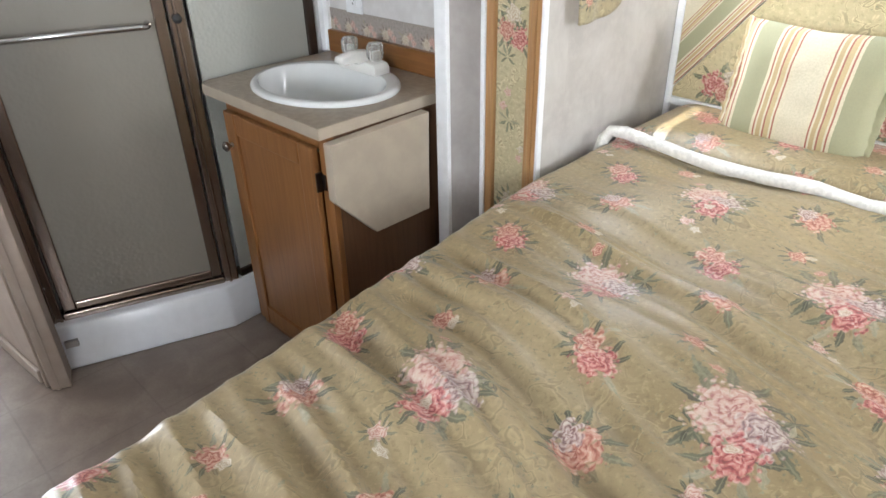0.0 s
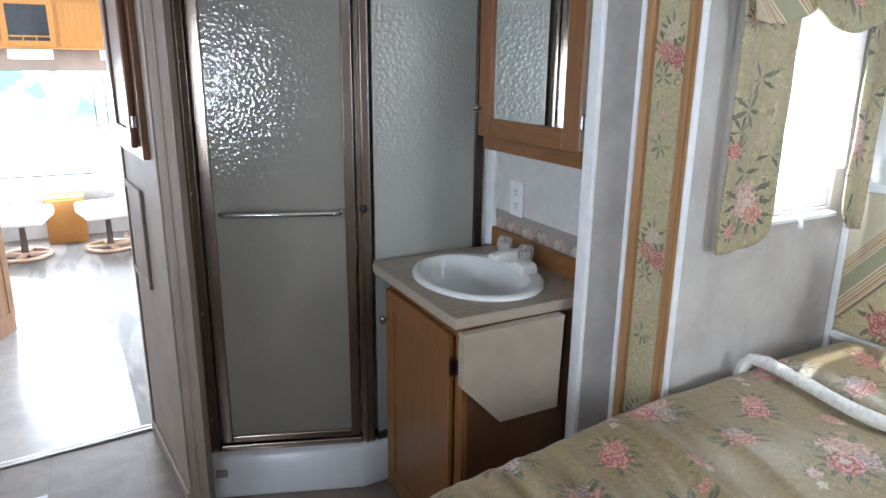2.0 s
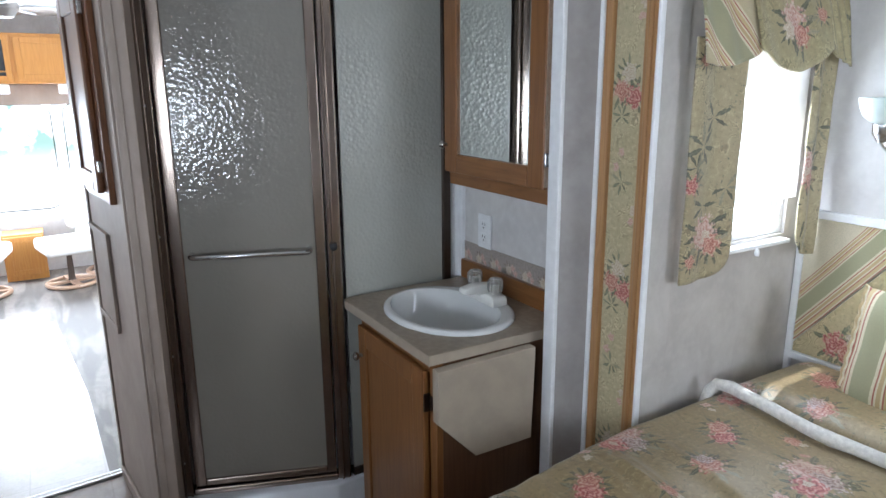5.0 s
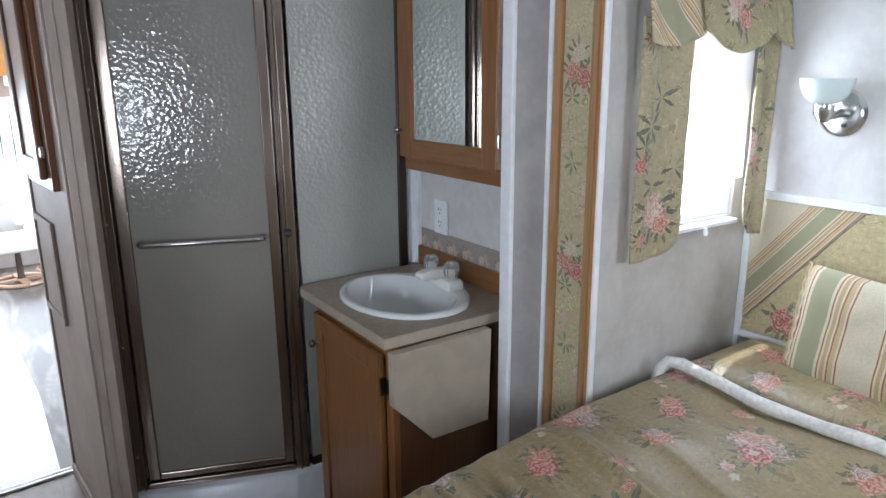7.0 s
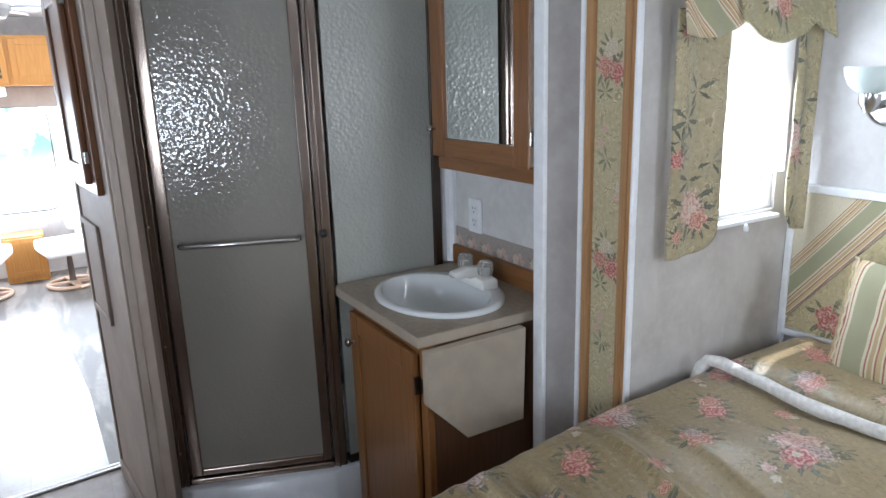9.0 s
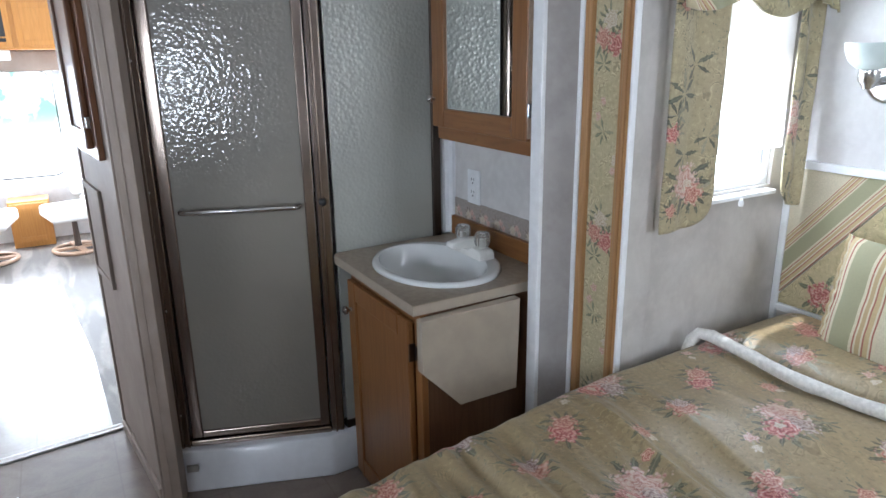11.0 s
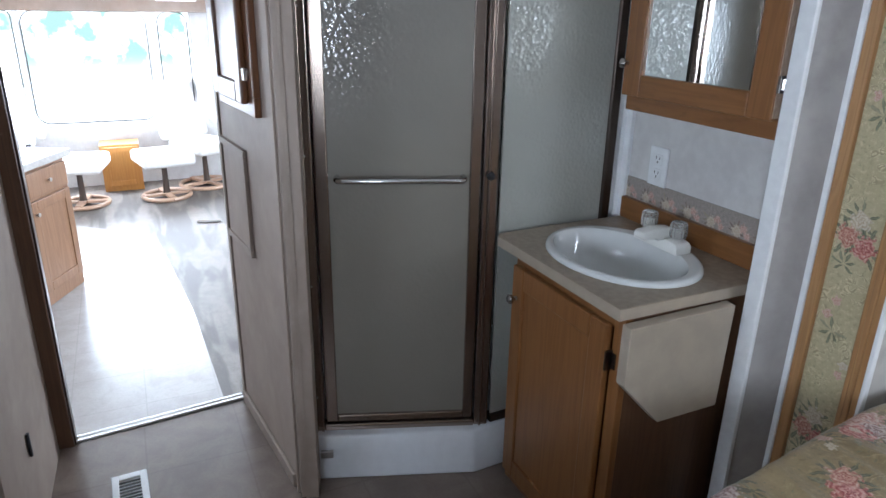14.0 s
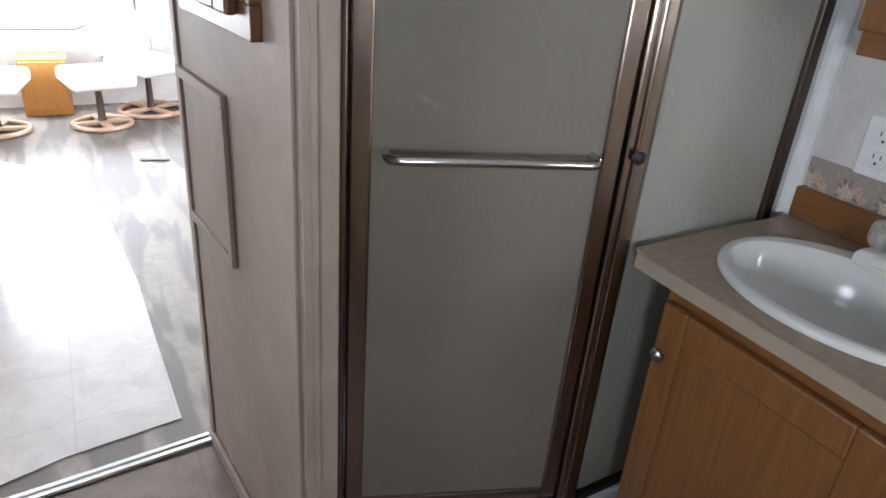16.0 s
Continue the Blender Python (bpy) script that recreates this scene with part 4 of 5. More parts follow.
mp("mirror_glass", box(-0.400, -0.040, MY - 0.015, MY - 0.0095, 1.220, 1.762), MIRROR, md, "clear silvered mirror")
mp("knob", moved(lathe([(0.0, 0.0), (0.006, 0.0), (0.005, 0.010), (0.012, 0.018), (0.013, 0.023), (0.007, 0.028), (0.0, 0.029)], 20), Matrix.Translation((-0.452, MY - 0.021, 1.25)) @ pose(0, 0, 0, 90)), NICKEL, md, "round pewter knob", True)
mp("hinge", joined(box(0.0255, 0.034, MY - 0.024, MY - 0.006, 1.225, 1.262, 0.002), box(0.030, 0.046, MY - 0.0135, MY - 0.0095, 1.232, 1.256, 0.001)), CHROME, md, "chrome hinge")

# ---- passage: wall cabinet and hatch ----
HA = math.degrees(math.atan2(0.061, 0.55))
hc = thing("passage_cabinet", "dark oak wall cabinet with a raised-panel door in the passage", "cabinet", (-0.91, 1.2830, 1.105))
hc.rotation_euler = (0, 0, radians(HA))


def hp(name, bm, mat, parent=None, label="", smooth=False):
    return part(name, bm, mat, parent or hc, label, smooth)


hp("cabinet_frame", joined(box(-0.19, 0.17, -0.018, 0.0, 0.0, 0.05, 0.002), box(-0.19, 0.17, -0.018, 0.0, 0.56, 0.61, 0.002), box(-0.19, -0.13, -0.018, 0.0, 0.05, 0.56, 0.002), box(0.11, 0.17, -0.018, 0.0, 0.05, 0.56, 0.002)), OAK_D)
hd = hp("cabinet_door", joined(box(-0.165, -0.105, -0.038, -0.0185, 0.03, 0.585, 0.005), box(0.07, 0.125, -0.038, -0.0185, 0.03, 0.585, 0.005), box(-0.105, 0.07, -0.038, -0.0185, 0.03, 0.085, 0.005), box(-0.105, 0.07, -0.038, -0.0185, 0.53, 0.585, 0.005)), OAK_D)
hp("door_panel", box(-0.107, 0.072, -0.030, -0.024, 0.083, 0.532, 0.002), OAK_D, hd)
for z in (0.09, 0.52):
    hp("hinge", box(0.124, 0.140, -0.034, -0.0185, z, z + 0.035, 0.003), CHROME, hd, "small chrome hinge")
hatch = thing("wall_hatch", "taupe framed access hatch low on the passage wall", "hatch", (-1.065, 1.2660, 0.82))
hatch.rotation_euler = (0, 0, radians(HA))
part("hatch_frame", joined(box(-0.14, 0.14, -0.010, 0.0, 0.143, 0.165, 0.002), box(-0.14, 0.14, -0.010, 0.0, -0.165, -0.143, 0.002), box(-0.14, -0.118, -0.010, 0.0, -0.143, 0.143, 0.002), box(0.118, 0.14, -0.010, 0.0, -0.143, 0.143, 0.002)), TAUPE, hatch)
part("hatch_panel", box(-0.119, 0.119, -0.004, -0.0005, -0.144, 0.144), TAUPE, hatch)

# floor register
vent = thing("floor_vent", "white metal floor register with black slots", "vent", (-0.765, 0.853, 0.0005))
vent.rotation_euler = (0, 0, radians(2))
part("vent_frame", joined(box(-0.155, 0.155, -0.050, -0.030, 0, 0.006, 0.002), box(-0.155, 0.155, 0.030, 0.050, 0, 0.006, 0.002), box(-0.155, -0.128, -0.030, 0.030, 0, 0.006, 0.002), box(0.128, 0.155, -0.030, 0.030, 0, 0.006, 0.002), box(-0.006, 0.006, -0.030, 0.030, 0, 0.005, 0.001)), WHITE, vent)
part("vent_well", box(-0.128, 0.128, -0.030, 0.030, 0.0, 0.001), BLACK, vent, "black opening")
for i in range(17):
    x = -0.122 + i * 0.01525
    part("slat", moved(box(-0.0014, 0.0014, -0.030, 0.030, -0.0008, 0.0008), Matrix.Translation((x, 0, 0.003)) @ pose(0, 0, 0, 0, 25)), WHITE, vent)

# passage door leaf, seen edge-on at the passage's end
pd = thing("passage_door", "dark wooden passage door standing open against the wall", "door", (-1.165, 0.692, 0.008))
part("door_leaf", box(-0.03, 0.036, -0.060, -0.002, 0.0, 1.93, 0.003), WALNUT, pd)
part("door_edge", box(-0.02, 0.024, -0.002, 0.004, 0.0, 1.93, 0.001), BRONZE_D, pd, "dark edge strip")
latch = thing("wall_latch", "small black latch plate on the passage wall", "latch", (-0.775, 0.6335, 0.27))
part("latch_plate", box(-0.006, 0.006, 0.0, 0.008, -0.035, 0.035, 0.002), BLACK, latch)

# ---- bed ----
BX0, BX1, BY0, BY1, BZT = 0.360, 1.90, 1.02, 2.905, 0.650
bed = thing("bed", "bed platform with a mattress in the slide-out", "bed", (1.14, 1.95, 0))
part("platform", local(bed, prism([(BX0 + 0.05, BY1), (BX0 + 0.05, 2.25), (BX0 + 0.21, BY0 + 0.05), (BX1 - 0.05, BY0 + 0.05), (BX1 - 0.05, BY1)], 0.0, 0.40, 0.008)), OAK_D, bed)
part("mattress", local(bed, prism([(BX0 + 0.02, BY1 + 0.02), (BX0 + 0.02, 2.25), (BX0 + 0.19, BY0 + 0.02), (BX1 - 0.02, BY0 + 0.02), (BX1 - 0.02, BY1 + 0.02)], 0.40, BZT - 0.045, 0.025)), SHEET, bed)


def drape(name, x0, x1, y0, y1, top_z, hang, radius, nx, ny, wrinkle, mat, label, skirt=(True, True, True, False), puff=0.0, skew=0.0):
    """A cloth lying on a box: hanging over the edges at -x, +x, -y, +y where skirt says so, with folds."""
    def axis(a, b, n, lo, hi):
        pts = [a + (b - a) * i / n for i in range(n + 1)]
        out = [(p, 0.0) for p in pts]
        m = 9
        if lo:
            out = [(a, hang * (1 - i / m)) for i in range(m)] + out
        if hi:
            out = out + [(b, hang * (i + 1) / m) for i in range(m)]
        return out
    xs, ys = axis(x0, x1, nx, skirt[0], skirt[1]), axis(y0, y1, ny, skirt[2], skirt[3])
    bm = bmesh.new()
    grid = []
    for x, hx in xs:
        row = []
        for y, hy in ys:
            drop = max(hx, hy)
            e = min(x - x0 if skirt[0] else 9, x1 - x if skirt[1] else 9, y - y0 if skirt[2] else 9, y1 - y if skirt[3] else 9)
            rnd = radius - math.sqrt(max(0, radius ** 2 - max(0, radius - e) ** 2)) if e < radius else 0.0
            # long folds that run across the bed, sharper towards its foot
            u = x - 0.12 * y
            w = y + 0.20 * x + 0.05 * noise.noise((x * 2.0, y * 2.0, 5.5))
            k = max(0.0, min(1.0, (2.30 - y) / 0.6))
            ridge = 1.0 - 2.2 * abs(noise.noise((u * 0.75, w * 8.0, 1.7)))
            fine = 1.0 - 2.2 * abs(noise.noise((u * 1.2, w * 17.0, 4.2)))
            fold = (0.75 * ridge + 0.42 * fine + 0.18 * noise.noise((u * 4.0, w * 36.0, 7.2))) * (0.12 + 0.88 * k) - 0.5 * k
            fold += 0.55 * noise.noise((x * 4, y * 4, 9.0))
            fold *= 0.12 + 0.88 * min(1.0, max(0.0, e) / 0.12)
            z = top_z + wrinkle * fold - rnd - drop
            if puff:
                q = max(0.0, min(1.0, min((x - x0) / 0.12, (x1 - x) / 0.12, (y - y0) / 0.10, (y1 - y) / 0.06)))
                z += puff * math.sin(q * math.pi / 2)
            px = x + (0.010 * math.sin(y * 23) * drop / max(hang, 0.01) * (-1 if hx and x == x0 else 1) if hx else 0) + (0.01 * hx if hx and x == x0 else 0.03 * hx if hx else 0)
            py = y + (-0.03 * hy if hy and y == y0 else 0)
            px += skew * max(0.0, 2.25 - y) * (1 - (x - x0) / (x1 - x0))
            row.append(bm.verts.new((px, py, z)))
        grid.append(row)
    for i in range(len(grid) - 1):
        for j in range(len(grid[0]) - 1):
            bm.faces.new((grid[i][j], grid[i + 1][j], grid[i + 1][j + 1], grid[i][j + 1]))
    ob = link(name, bm, mat, smooth=True)
    so = ob.modifiers.new("thick", "SOLIDIFY")
    so.thickness, so.offset = 0.012, -1
    return ob


quilt = tagged(drape("quilt", 0.346, 1.92, 1.0, 2.565, 0.655, 0.42, 0.035, 170, 240, 0.046, QUILT, "", skew=0.135), "olive quilt with pink rose print, slightly wrinkled, over the bed", "quilt")
pip = [(0.352, 2.50, 0.575), (0.347, 2.520, 0.625), (0.349, 2.534, 0.663), (0.364, 2.545, 0.684), (0.40, 2.551, 0.687), (0.46, 2.554, 0.681)]
pip += [(0.46 + i * 0.05, 2.556 - 0.010 * math.sin(i * 0.42) + 0.004 * math.sin(i * 1.7), 0.672 + 0.004 * math.sin(i * 1.1)) for i in range(1, 30)]
bm = tube(pip, 0.0155, 12)
for v in bm.verts:
    v.co += Vector(noise.noise_vector(v.co * 45)) * 0.0035
part("piping", bm, PIPING, quilt, "padded white corded edge", True)
shm = tagged(drape("pillow_sham", 0.334, 1.10, 2.572, 2.925, 0.645, 0.05, 0.04, 50, 30, 0.010, QUILT, "", (True, True, True, True), 0.045), "olive floral pillow sham lying against the headboard", "pillow")
shm2 = tagged(drape("pillow_sham", 1.14, 1.88, 2.572, 2.925, 0.645, 0.05, 0.04, 50, 30, 0.010, QUILT, "", (True, True, True, True), 0.045), "olive floral pillow sham lying against the headboard", "pillow")

for sh, xa in ((shm, 0.356), (shm2, 1.156)):
    part("seam", tube([(xa + i * 0.0355, 2.584 + 0.003 * math.sin(i * 1.3), 0.640 + 0.004 * math.sin(i * 0.8)) for i in range(21)], 0.006, 6), QUILT, sh, "corded seam of the same print", True)


def cushion(name, w, h, d, mat, label):
    bm = bmesh.new()
    n = 26
    lay = {}
    for s in (-1, 1):
        for i in range(n + 1):
            for j in range(n + 1):
                u, v = 2 * i / n - 1, 2 * j / n - 1
                edge = (1 - u ** 4) * (1 - v ** 4)
                pin = 1 - 0.07 * (abs(u) * (1 - v * v) * 0 + (v * v) * (1 - abs(u)) + (u * u) * (1 - abs(v)))
                z = s * d * 0.5 * max(0, edge) ** 0.55
                zz = z + 0.006 * noise.noise((u * 3, v * 3, s)) * edge
                key = (i, j, 0 if i in (0, n) or j in (0, n) else s)
                if key not in lay:
                    lay[key] = bm.verts.new((u * w / 2 * pin, zz, v * h / 2 * pin))
    for s in (-1, 1):
        for i in range(n):
            for j in range(n):
                ks = [(i, j), (i + 1, j), (i + 1, j + 1), (i, j + 1)]
                f = [lay[(a_, b_, 0 if a_ in (0, n) or b_ in (0, n) else s)] for a_, b_ in ks]
                if len(set(f)) == 4:
                    try:
                        bm.faces.new(f)
                    except ValueError:
                        pass
    return bm


cu = thing("striped_cushion", "square cushion striped in sage, cream and wine red", "cushion", (0.714, 2.805, 0.793))
cu.rotation_euler = (radians(-14), 0, radians(-2))
part("cushion_cover", cushion("c", 0.350, 0.305, 0.11, CUSHION, ""), CUSHION, cu, smooth=True)
# ruffled ends
for sx in (-1, 1):
    bm = bmesh.new()
    rows = []
    for i in range(41):
        z = -0.150 + 0.30 * i / 40
        rows.append([bm.verts.new((sx * (0.160 + 0.007 * k), 0.005 * math.sin(i * 1.5) * k / 3, z * (1 + 0.02 * k))) for k in range(4)])
    for q0, q1 in zip(rows, rows[1:]):
        for k in range(3):
            bm.faces.new((q0[k], q0[k + 1], q1[k + 1], q1[k]))
    ob = part("ruffle", bm, CUSHION, cu, "gathered striped edge", True)
    so = ob.modifiers.new("thick", "SOLIDIFY")
    so.thickness = 0.003

# headboard
hb = thing("headboard", "upholstered headboard with diagonal striped and floral panels in a white frame", "headboard", (1.174, 2.94, 0.66))


def hbp(name, bm, mat, label="", smooth=False):
    return part(name, local(hb, bm), mat, hb, label, smooth)


hbp("frame_side", box(SX + 0.002, SX + 0.022, SY - 0.020, SY - 0.001, 0.655, 1.072, 0.003), WHITE, "white frame")
hbp("frame_top", box(SX + 0.002, 2.30, SY - 0.022, SY - 0.001, 1.072, 1.094, 0.003), WHITE, "white frame")
hbp("frame_bottom", box(SX + 0.022, 2.30, SY - 0.020, SY - 0.001, 0.655, 0.676, 0.003), WHITE, "white frame")
# diagonal panels: cuts run up to the right
z0, z1, x0 = 0.676, 1.072, SX + 0.022


def cut_z(c, x):
    return 0.71 + (x - c) / 0.81


def cut(c, z):
    """x on the diagonal line number c at height z."""
    return c + (z - 0.71) * 0.81


bm = swept([(x0, z1), (cut(0.322, z1), z1), (x0, cut_z(0.322, x0))], "y", SY - 0.016, SY - 0.002, 0.003)
hbp("striped_panel", bm, HB_BANDS, "diagonal cream, sage and wine stripes")
bm = swept([(x0, 0.678), (x0, cut_z(0.325, x0)), (cut(0.325, z1), z1), (2.28, z1), (2.28, 0.678)], "y", SY - 0.014, SY - 0.002, 0.003)
hbp("floral_panel", bm, HB_FLORAL, "tan floral panel")

# wall sconce
sc = thing("wall_sconce", "chrome wall sconce with a frosted white glass bowl", "wall lamp", (0.522, SY, 1.312))
part("back_plate", moved(lathe([(0.0, 0.0), (0.058, 0.0), (0.060, 0.004), (0.054, 0.010), (0.044, 0.013), (0.0, 0.014)], 32), pose(0, 0, 0, 90)), CHROME, sc, smooth=True)
part("arm", tube([(0, -0.012, 0), (0, -0.04, -0.004), (-0.002, -0.065, -0.006), (-0.003, -0.085, 0.0)], 0.011, 12), CHROME, sc, smooth=True)
part("cup", moved(lathe([(0.0, -0.02), (0.012, -0.02), (0.016, -0.012), (0.024, 0.0), (0.024, 0.022), (0.0, 0.023)], 24), Matrix.Translation((-0.003, -0.09, 0.0))), CHROME, sc, smooth=True)
part("glass_bowl", moved(lathe([(0.012, 0.0), (0.030, 0.004), (0.048, 0.020), (0.058, 0.045), (0.060, 0.062), (0.056, 0.062), (0.052, 0.044), (0.042, 0.022), (0.012, 0.008)], 32), Matrix.Translation((-0.003, -0.09, 0.022))), SHADE_GLASS, sc, "frosted white glass bowl", True)
part("switch", moved(lathe([(0.0, 0.0), (0.006, 0.0), (0.005, 0.008), (0.0, 0.009)], 12), Matrix.Translation((0.012, -0.012, -0.030)) @ pose(0, 0, 0, 90)), BLACK, sc, "small black switch", True)


# ---- slide window dressing ----
def curtain(name, y0, y1, z0, z1, waves, round_corner, label):
    bm = bmesh.new()
    ny, nz = 44, 60
    g = []
    for i in range(ny + 1):
        u = i / ny
        row = []
        for j in range(nz + 1):
            v = j / nz
            y = y0 + (y1 - y0) * u
            lo = z0
            # the lower inner corner is cut round
            d = (1 - u if round_corner > 0 else u) * abs(y1 - y0)
            rr = min(0.075, abs(y1 - y0) * 0.9)
            if d < rr:
                lo = z0 + (rr - math.sqrt(max(0, rr * rr - (rr - d) ** 2))) * 0.9
            z = lo + (z1 - lo) * v
            x = 0.346 + 0.008 * math.sin(u * waves * math.pi + 0.6) + 0.004 * noise.noise((u * 3, v * 4, 2.0))
            row.append(bm.verts.new((x, y, z)))
        g.append(row)
    for i in range(ny):
        for j in range(nz):
            bm.faces.new((g[i][j], g[i + 1][j], g[i + 1][j + 1], g[i][j + 1]))
    ob = tagged(link(name, bm, CURTAIN, smooth=True), label, "curtain", "window curtains")
    so = ob.modifiers.new("thick", "SOLIDIFY")
    so.thickness, so.offset = 0.006, -1
    return ob


curtain("curtain", 2.385, 2.558, 0.968, 1.53, 2.4, 1, "olive floral curtain panel with a rounded lower corner")
curtain("curtain", 2.825, 2.918, 0.975, 1.53, 2.0, -1, "narrow olive floral curtain panel beside the bed corner")

val = thing("valance", "swagged window valance in floral cloth with a striped corner", "valance", (SX, 2.65, 1.49))


def valance_piece(ya, yb, low, mat, label, depth):
    bm = bmesh.new()
    n, m = 30, 16
    g = []
    for i in range(n + 1):
        u = i / n
        y = ya + (yb - ya) * u
        row = []
        for j in range(m + 1):
            v = j / m
            z = low(u) + (1.640 - low(u)) * v
            x = 0.354 + depth * (1 - v) ** 0.8 + 0.003 * math.sin(u * 17 + v * 3)
            row.append(bm.verts.new((x, y, z)))
        g.append(row)
    for i in range(n):
        for j in range(m):
            bm.faces.new((g[i][j], g[i + 1][j], g[i + 1][j + 1], g[i][j + 1]))
    ob = part("valance_piece", local(val, bm), mat, val, label, True)
    so = ob.modifiers.new("thick", "SOLIDIFY")
    so.thickness = 0.006


valance_piece(2.378, 2.572, lambda u: 1.475 + 0.03 * u ** 2 - 0.012 * math.sin(u * math.pi), VAL_BANDS, "sage panel between striped bands", 0.030)
valance_piece(2.548, 2.840, lambda u: 1.508 - 0.052 * math.sin(min(1, u * 1.05) * math.pi), VALANCE, "floral swag", 0.040)
valance_piece(2.836, 2.925, lambda u: 1.500 - 0.03 * u, VALANCE, "floral end with striped trim", 0.036)
shade_b = thing("roller_blind", "white roller blind drawn nearly to the sill", "blind", (0.320, 2.68, 1.05))
BLIND = Mat("blind_cloth", 0.8)
BLIND.put("Base Color", (0.85, 0.85, 0.85, 1))
tr = BLIND.node("ShaderNodeBsdfTranslucent", {"Color": (0.95, 0.95, 0.95, 1)})
mixs = BLIND.node("ShaderNodeMixShader", {0: 0.6, 1: BLIND.b.outputs[0], 2: tr.outputs[0]})
BLIND.t.links.new(mixs.outputs[0], BLIND.t.nodes["Material Output"].inputs[0])
part("blind_cloth", local(shade_b, box(0.3225, 0.3235, WY0 + 0.006, WY1 - 0.006, 1.135, 1.60)), BLIND.m, shade_b)
part("sill_bar", local(shade_b, box(SX - 0.002, 0.328, WY0 - 0.01, WY1 - 0.012, 1.010, 1.022, 0.003)), WHITE, shade_b)
part("pull_knob", moved(lathe([(0.0, -0.012), (0.006, -0.010), (0.007, 0.0), (0.004, 0.008), (0.0, 0.009)], 12), Matrix.Translation((0.014, 0.016, -0.045))), WHITE, shade_b, smooth=True)


# ---- living area beyond the passage ----
structure("wall_living_rear", box(-6.02, -5.95, -0.6, 0.02, -0.34, 2.06), PALE_WALL, "pale wall at the rear", "wall")
structure("wall_living_rear_end", box(-6.02, -5.95, 1.62, 3.2, -0.34, 2.06), PALE_WALL, "pale wall at the rear", "wall")
structure("wall_living_rear_low", box(-6.02, -5.95, 0.02, 1.62, -0.34, 0.29), PALE_WALL, "pale wall below the rear window", "wall")
structure("wall_living_rear_high", box(-6.02, -5.95, 0.02, 1.62, 1.30, 2.06), PALE_WALL, "pale wall above the rear window", "wall")
structure("wall_living_kitchen", box(-6.02, -1.12, -0.66, -0.60, -0.34, 2.06), PALE_WALL, "pale kitchen wall", "wall")
structure("wall_living_side", box(-6.02, -1.36, 3.2, 3.26, -0.34, 2.06), PALE_WALL, "pale side wall", "wall")
structure("wall_living_divider", box(-1.23, -1.150, -0.6, 0.60, -0.34, 2.06), PALE_WALL, "wall between kitchen and bedroom", "wall")
structure("wall_living_divider_far", box(-1.36, -1.30, 2.42, 3.2, -0.34, 2.06), PALE_WALL, "wall between living area and bedroom", "wall")
structure("wall_under_shower", box(-1.36, -1.226, 1.30, 2.42, -0.34, 0.0), PALE_WALL, "wall below the shower", "wall")
rw = thing("window_4", "wide rear window with rounded black frame, glaring", "window", kind="structure")


def rounded_frame(y0, y1, z0, z1, x, w=0.009, rad=0.11, n=7):
    """A thin frame with rounded corners, facing along x."""
    def loop(d):
        pts = []
        for cy, cz, a0 in ((y1 - rad, z1 - rad, 0), (y0 + rad, z1 - rad, 90), (y0 + rad, z0 + rad, 180), (y1 - rad, z0 + rad, 270)):
            for i in range(n + 1):
                a_ = radians(a0 + 90 * i / n)
                pts.append((cy + (rad - d) * math.cos(a_), cz + (rad - d) * math.sin(a_)))
        return pts
    bm = bmesh.new()
    rings = [[bm.verts.new((px, y, z)) for y, z in loop(d)] for px, d in ((x, 0.0), (x, w), (x + 0.02, w), (x + 0.02, 0.0))]
    for q0, q1 in zip(rings, rings[1:] + rings[:1]):
        for i in range(len(q0)):
            bm.faces.new((q0[i], q0[(i + 1) % len(q0)], q1[(i + 1) % len(q0)], q1[i]))
    return bm


for ya, yb in ((0.25, 1.245), (1.335, 1.60), (0.03, 0.195)):
    part("window_frame", rounded_frame(ya, yb, 0.31, 1.285, -5.962, rad=min(0.11, (yb - ya) * 0.35)), BLACK, rw, "thin black rounded frame")
part("mullion", box(-6.0, -5.945, 0.20, 0.245, 0.29, 1.30, 0.004), WHITE, rw)
part("mullion", box(-6.0, -5.945, 1.25, 1.33, 0.29, 1.30, 0.004), WHITE, rw)
GARDEN = Mat("bright_garden", 0.8)
gn = GARDEN.noise(GARDEN.coords(), 3.2, 4, 0.6)
gz = GARDEN.sep(GARDEN.tc.outputs["Object"])
up = GARDEN.range(gz[2], 0.35, 0.85)
gf = GARDEN.math("MULTIPLY", GARDEN.range(gn.outputs[0], 0.48, 0.60), up)
gcol = GARDEN.mix(gf, (1.0, 1.0, 1.0), (0.27, 0.40, 0.35))
GARDEN.put("Base Color", (0, 0, 0, 1)).put("Emission Color", gcol).put("Emission Strength", 2.8)
tagged(link("backdrop_garden", box(-7.5, -7.49, -2.5, 4.5, -1.0, 3.2), GARDEN.m), "overexposed garden greenery seen through the rear window", "backdrop", kind="structure")


def raised_door(parent, y0, y1, z0, z1, x, mat, knob=None, glass=None):
    """A cabinet door facing +x: frame, field and knob."""
    w = 0.05
    d = part("cabinet_door", joined(box(x, x + 0.018, y0, y0 + w, z0, z1, 0.003), box(x, x + 0.018, y1 - w, y1, z0, z1, 0.003), box(x, x + 0.018, y0 + w, y1 - w, z0, z0 + w, 0.003), box(x, x + 0.018, y0 + w, y1 - w, z1 - w, z1, 0.003)), mat, parent)
    part("door_panel", box(x + 0.004, x + 0.012, y0 + w - 0.002, y1 - w + 0.002, z0 + w - 0.002, z1 - w + 0.002, 0.003), glass or mat, d)
    return d


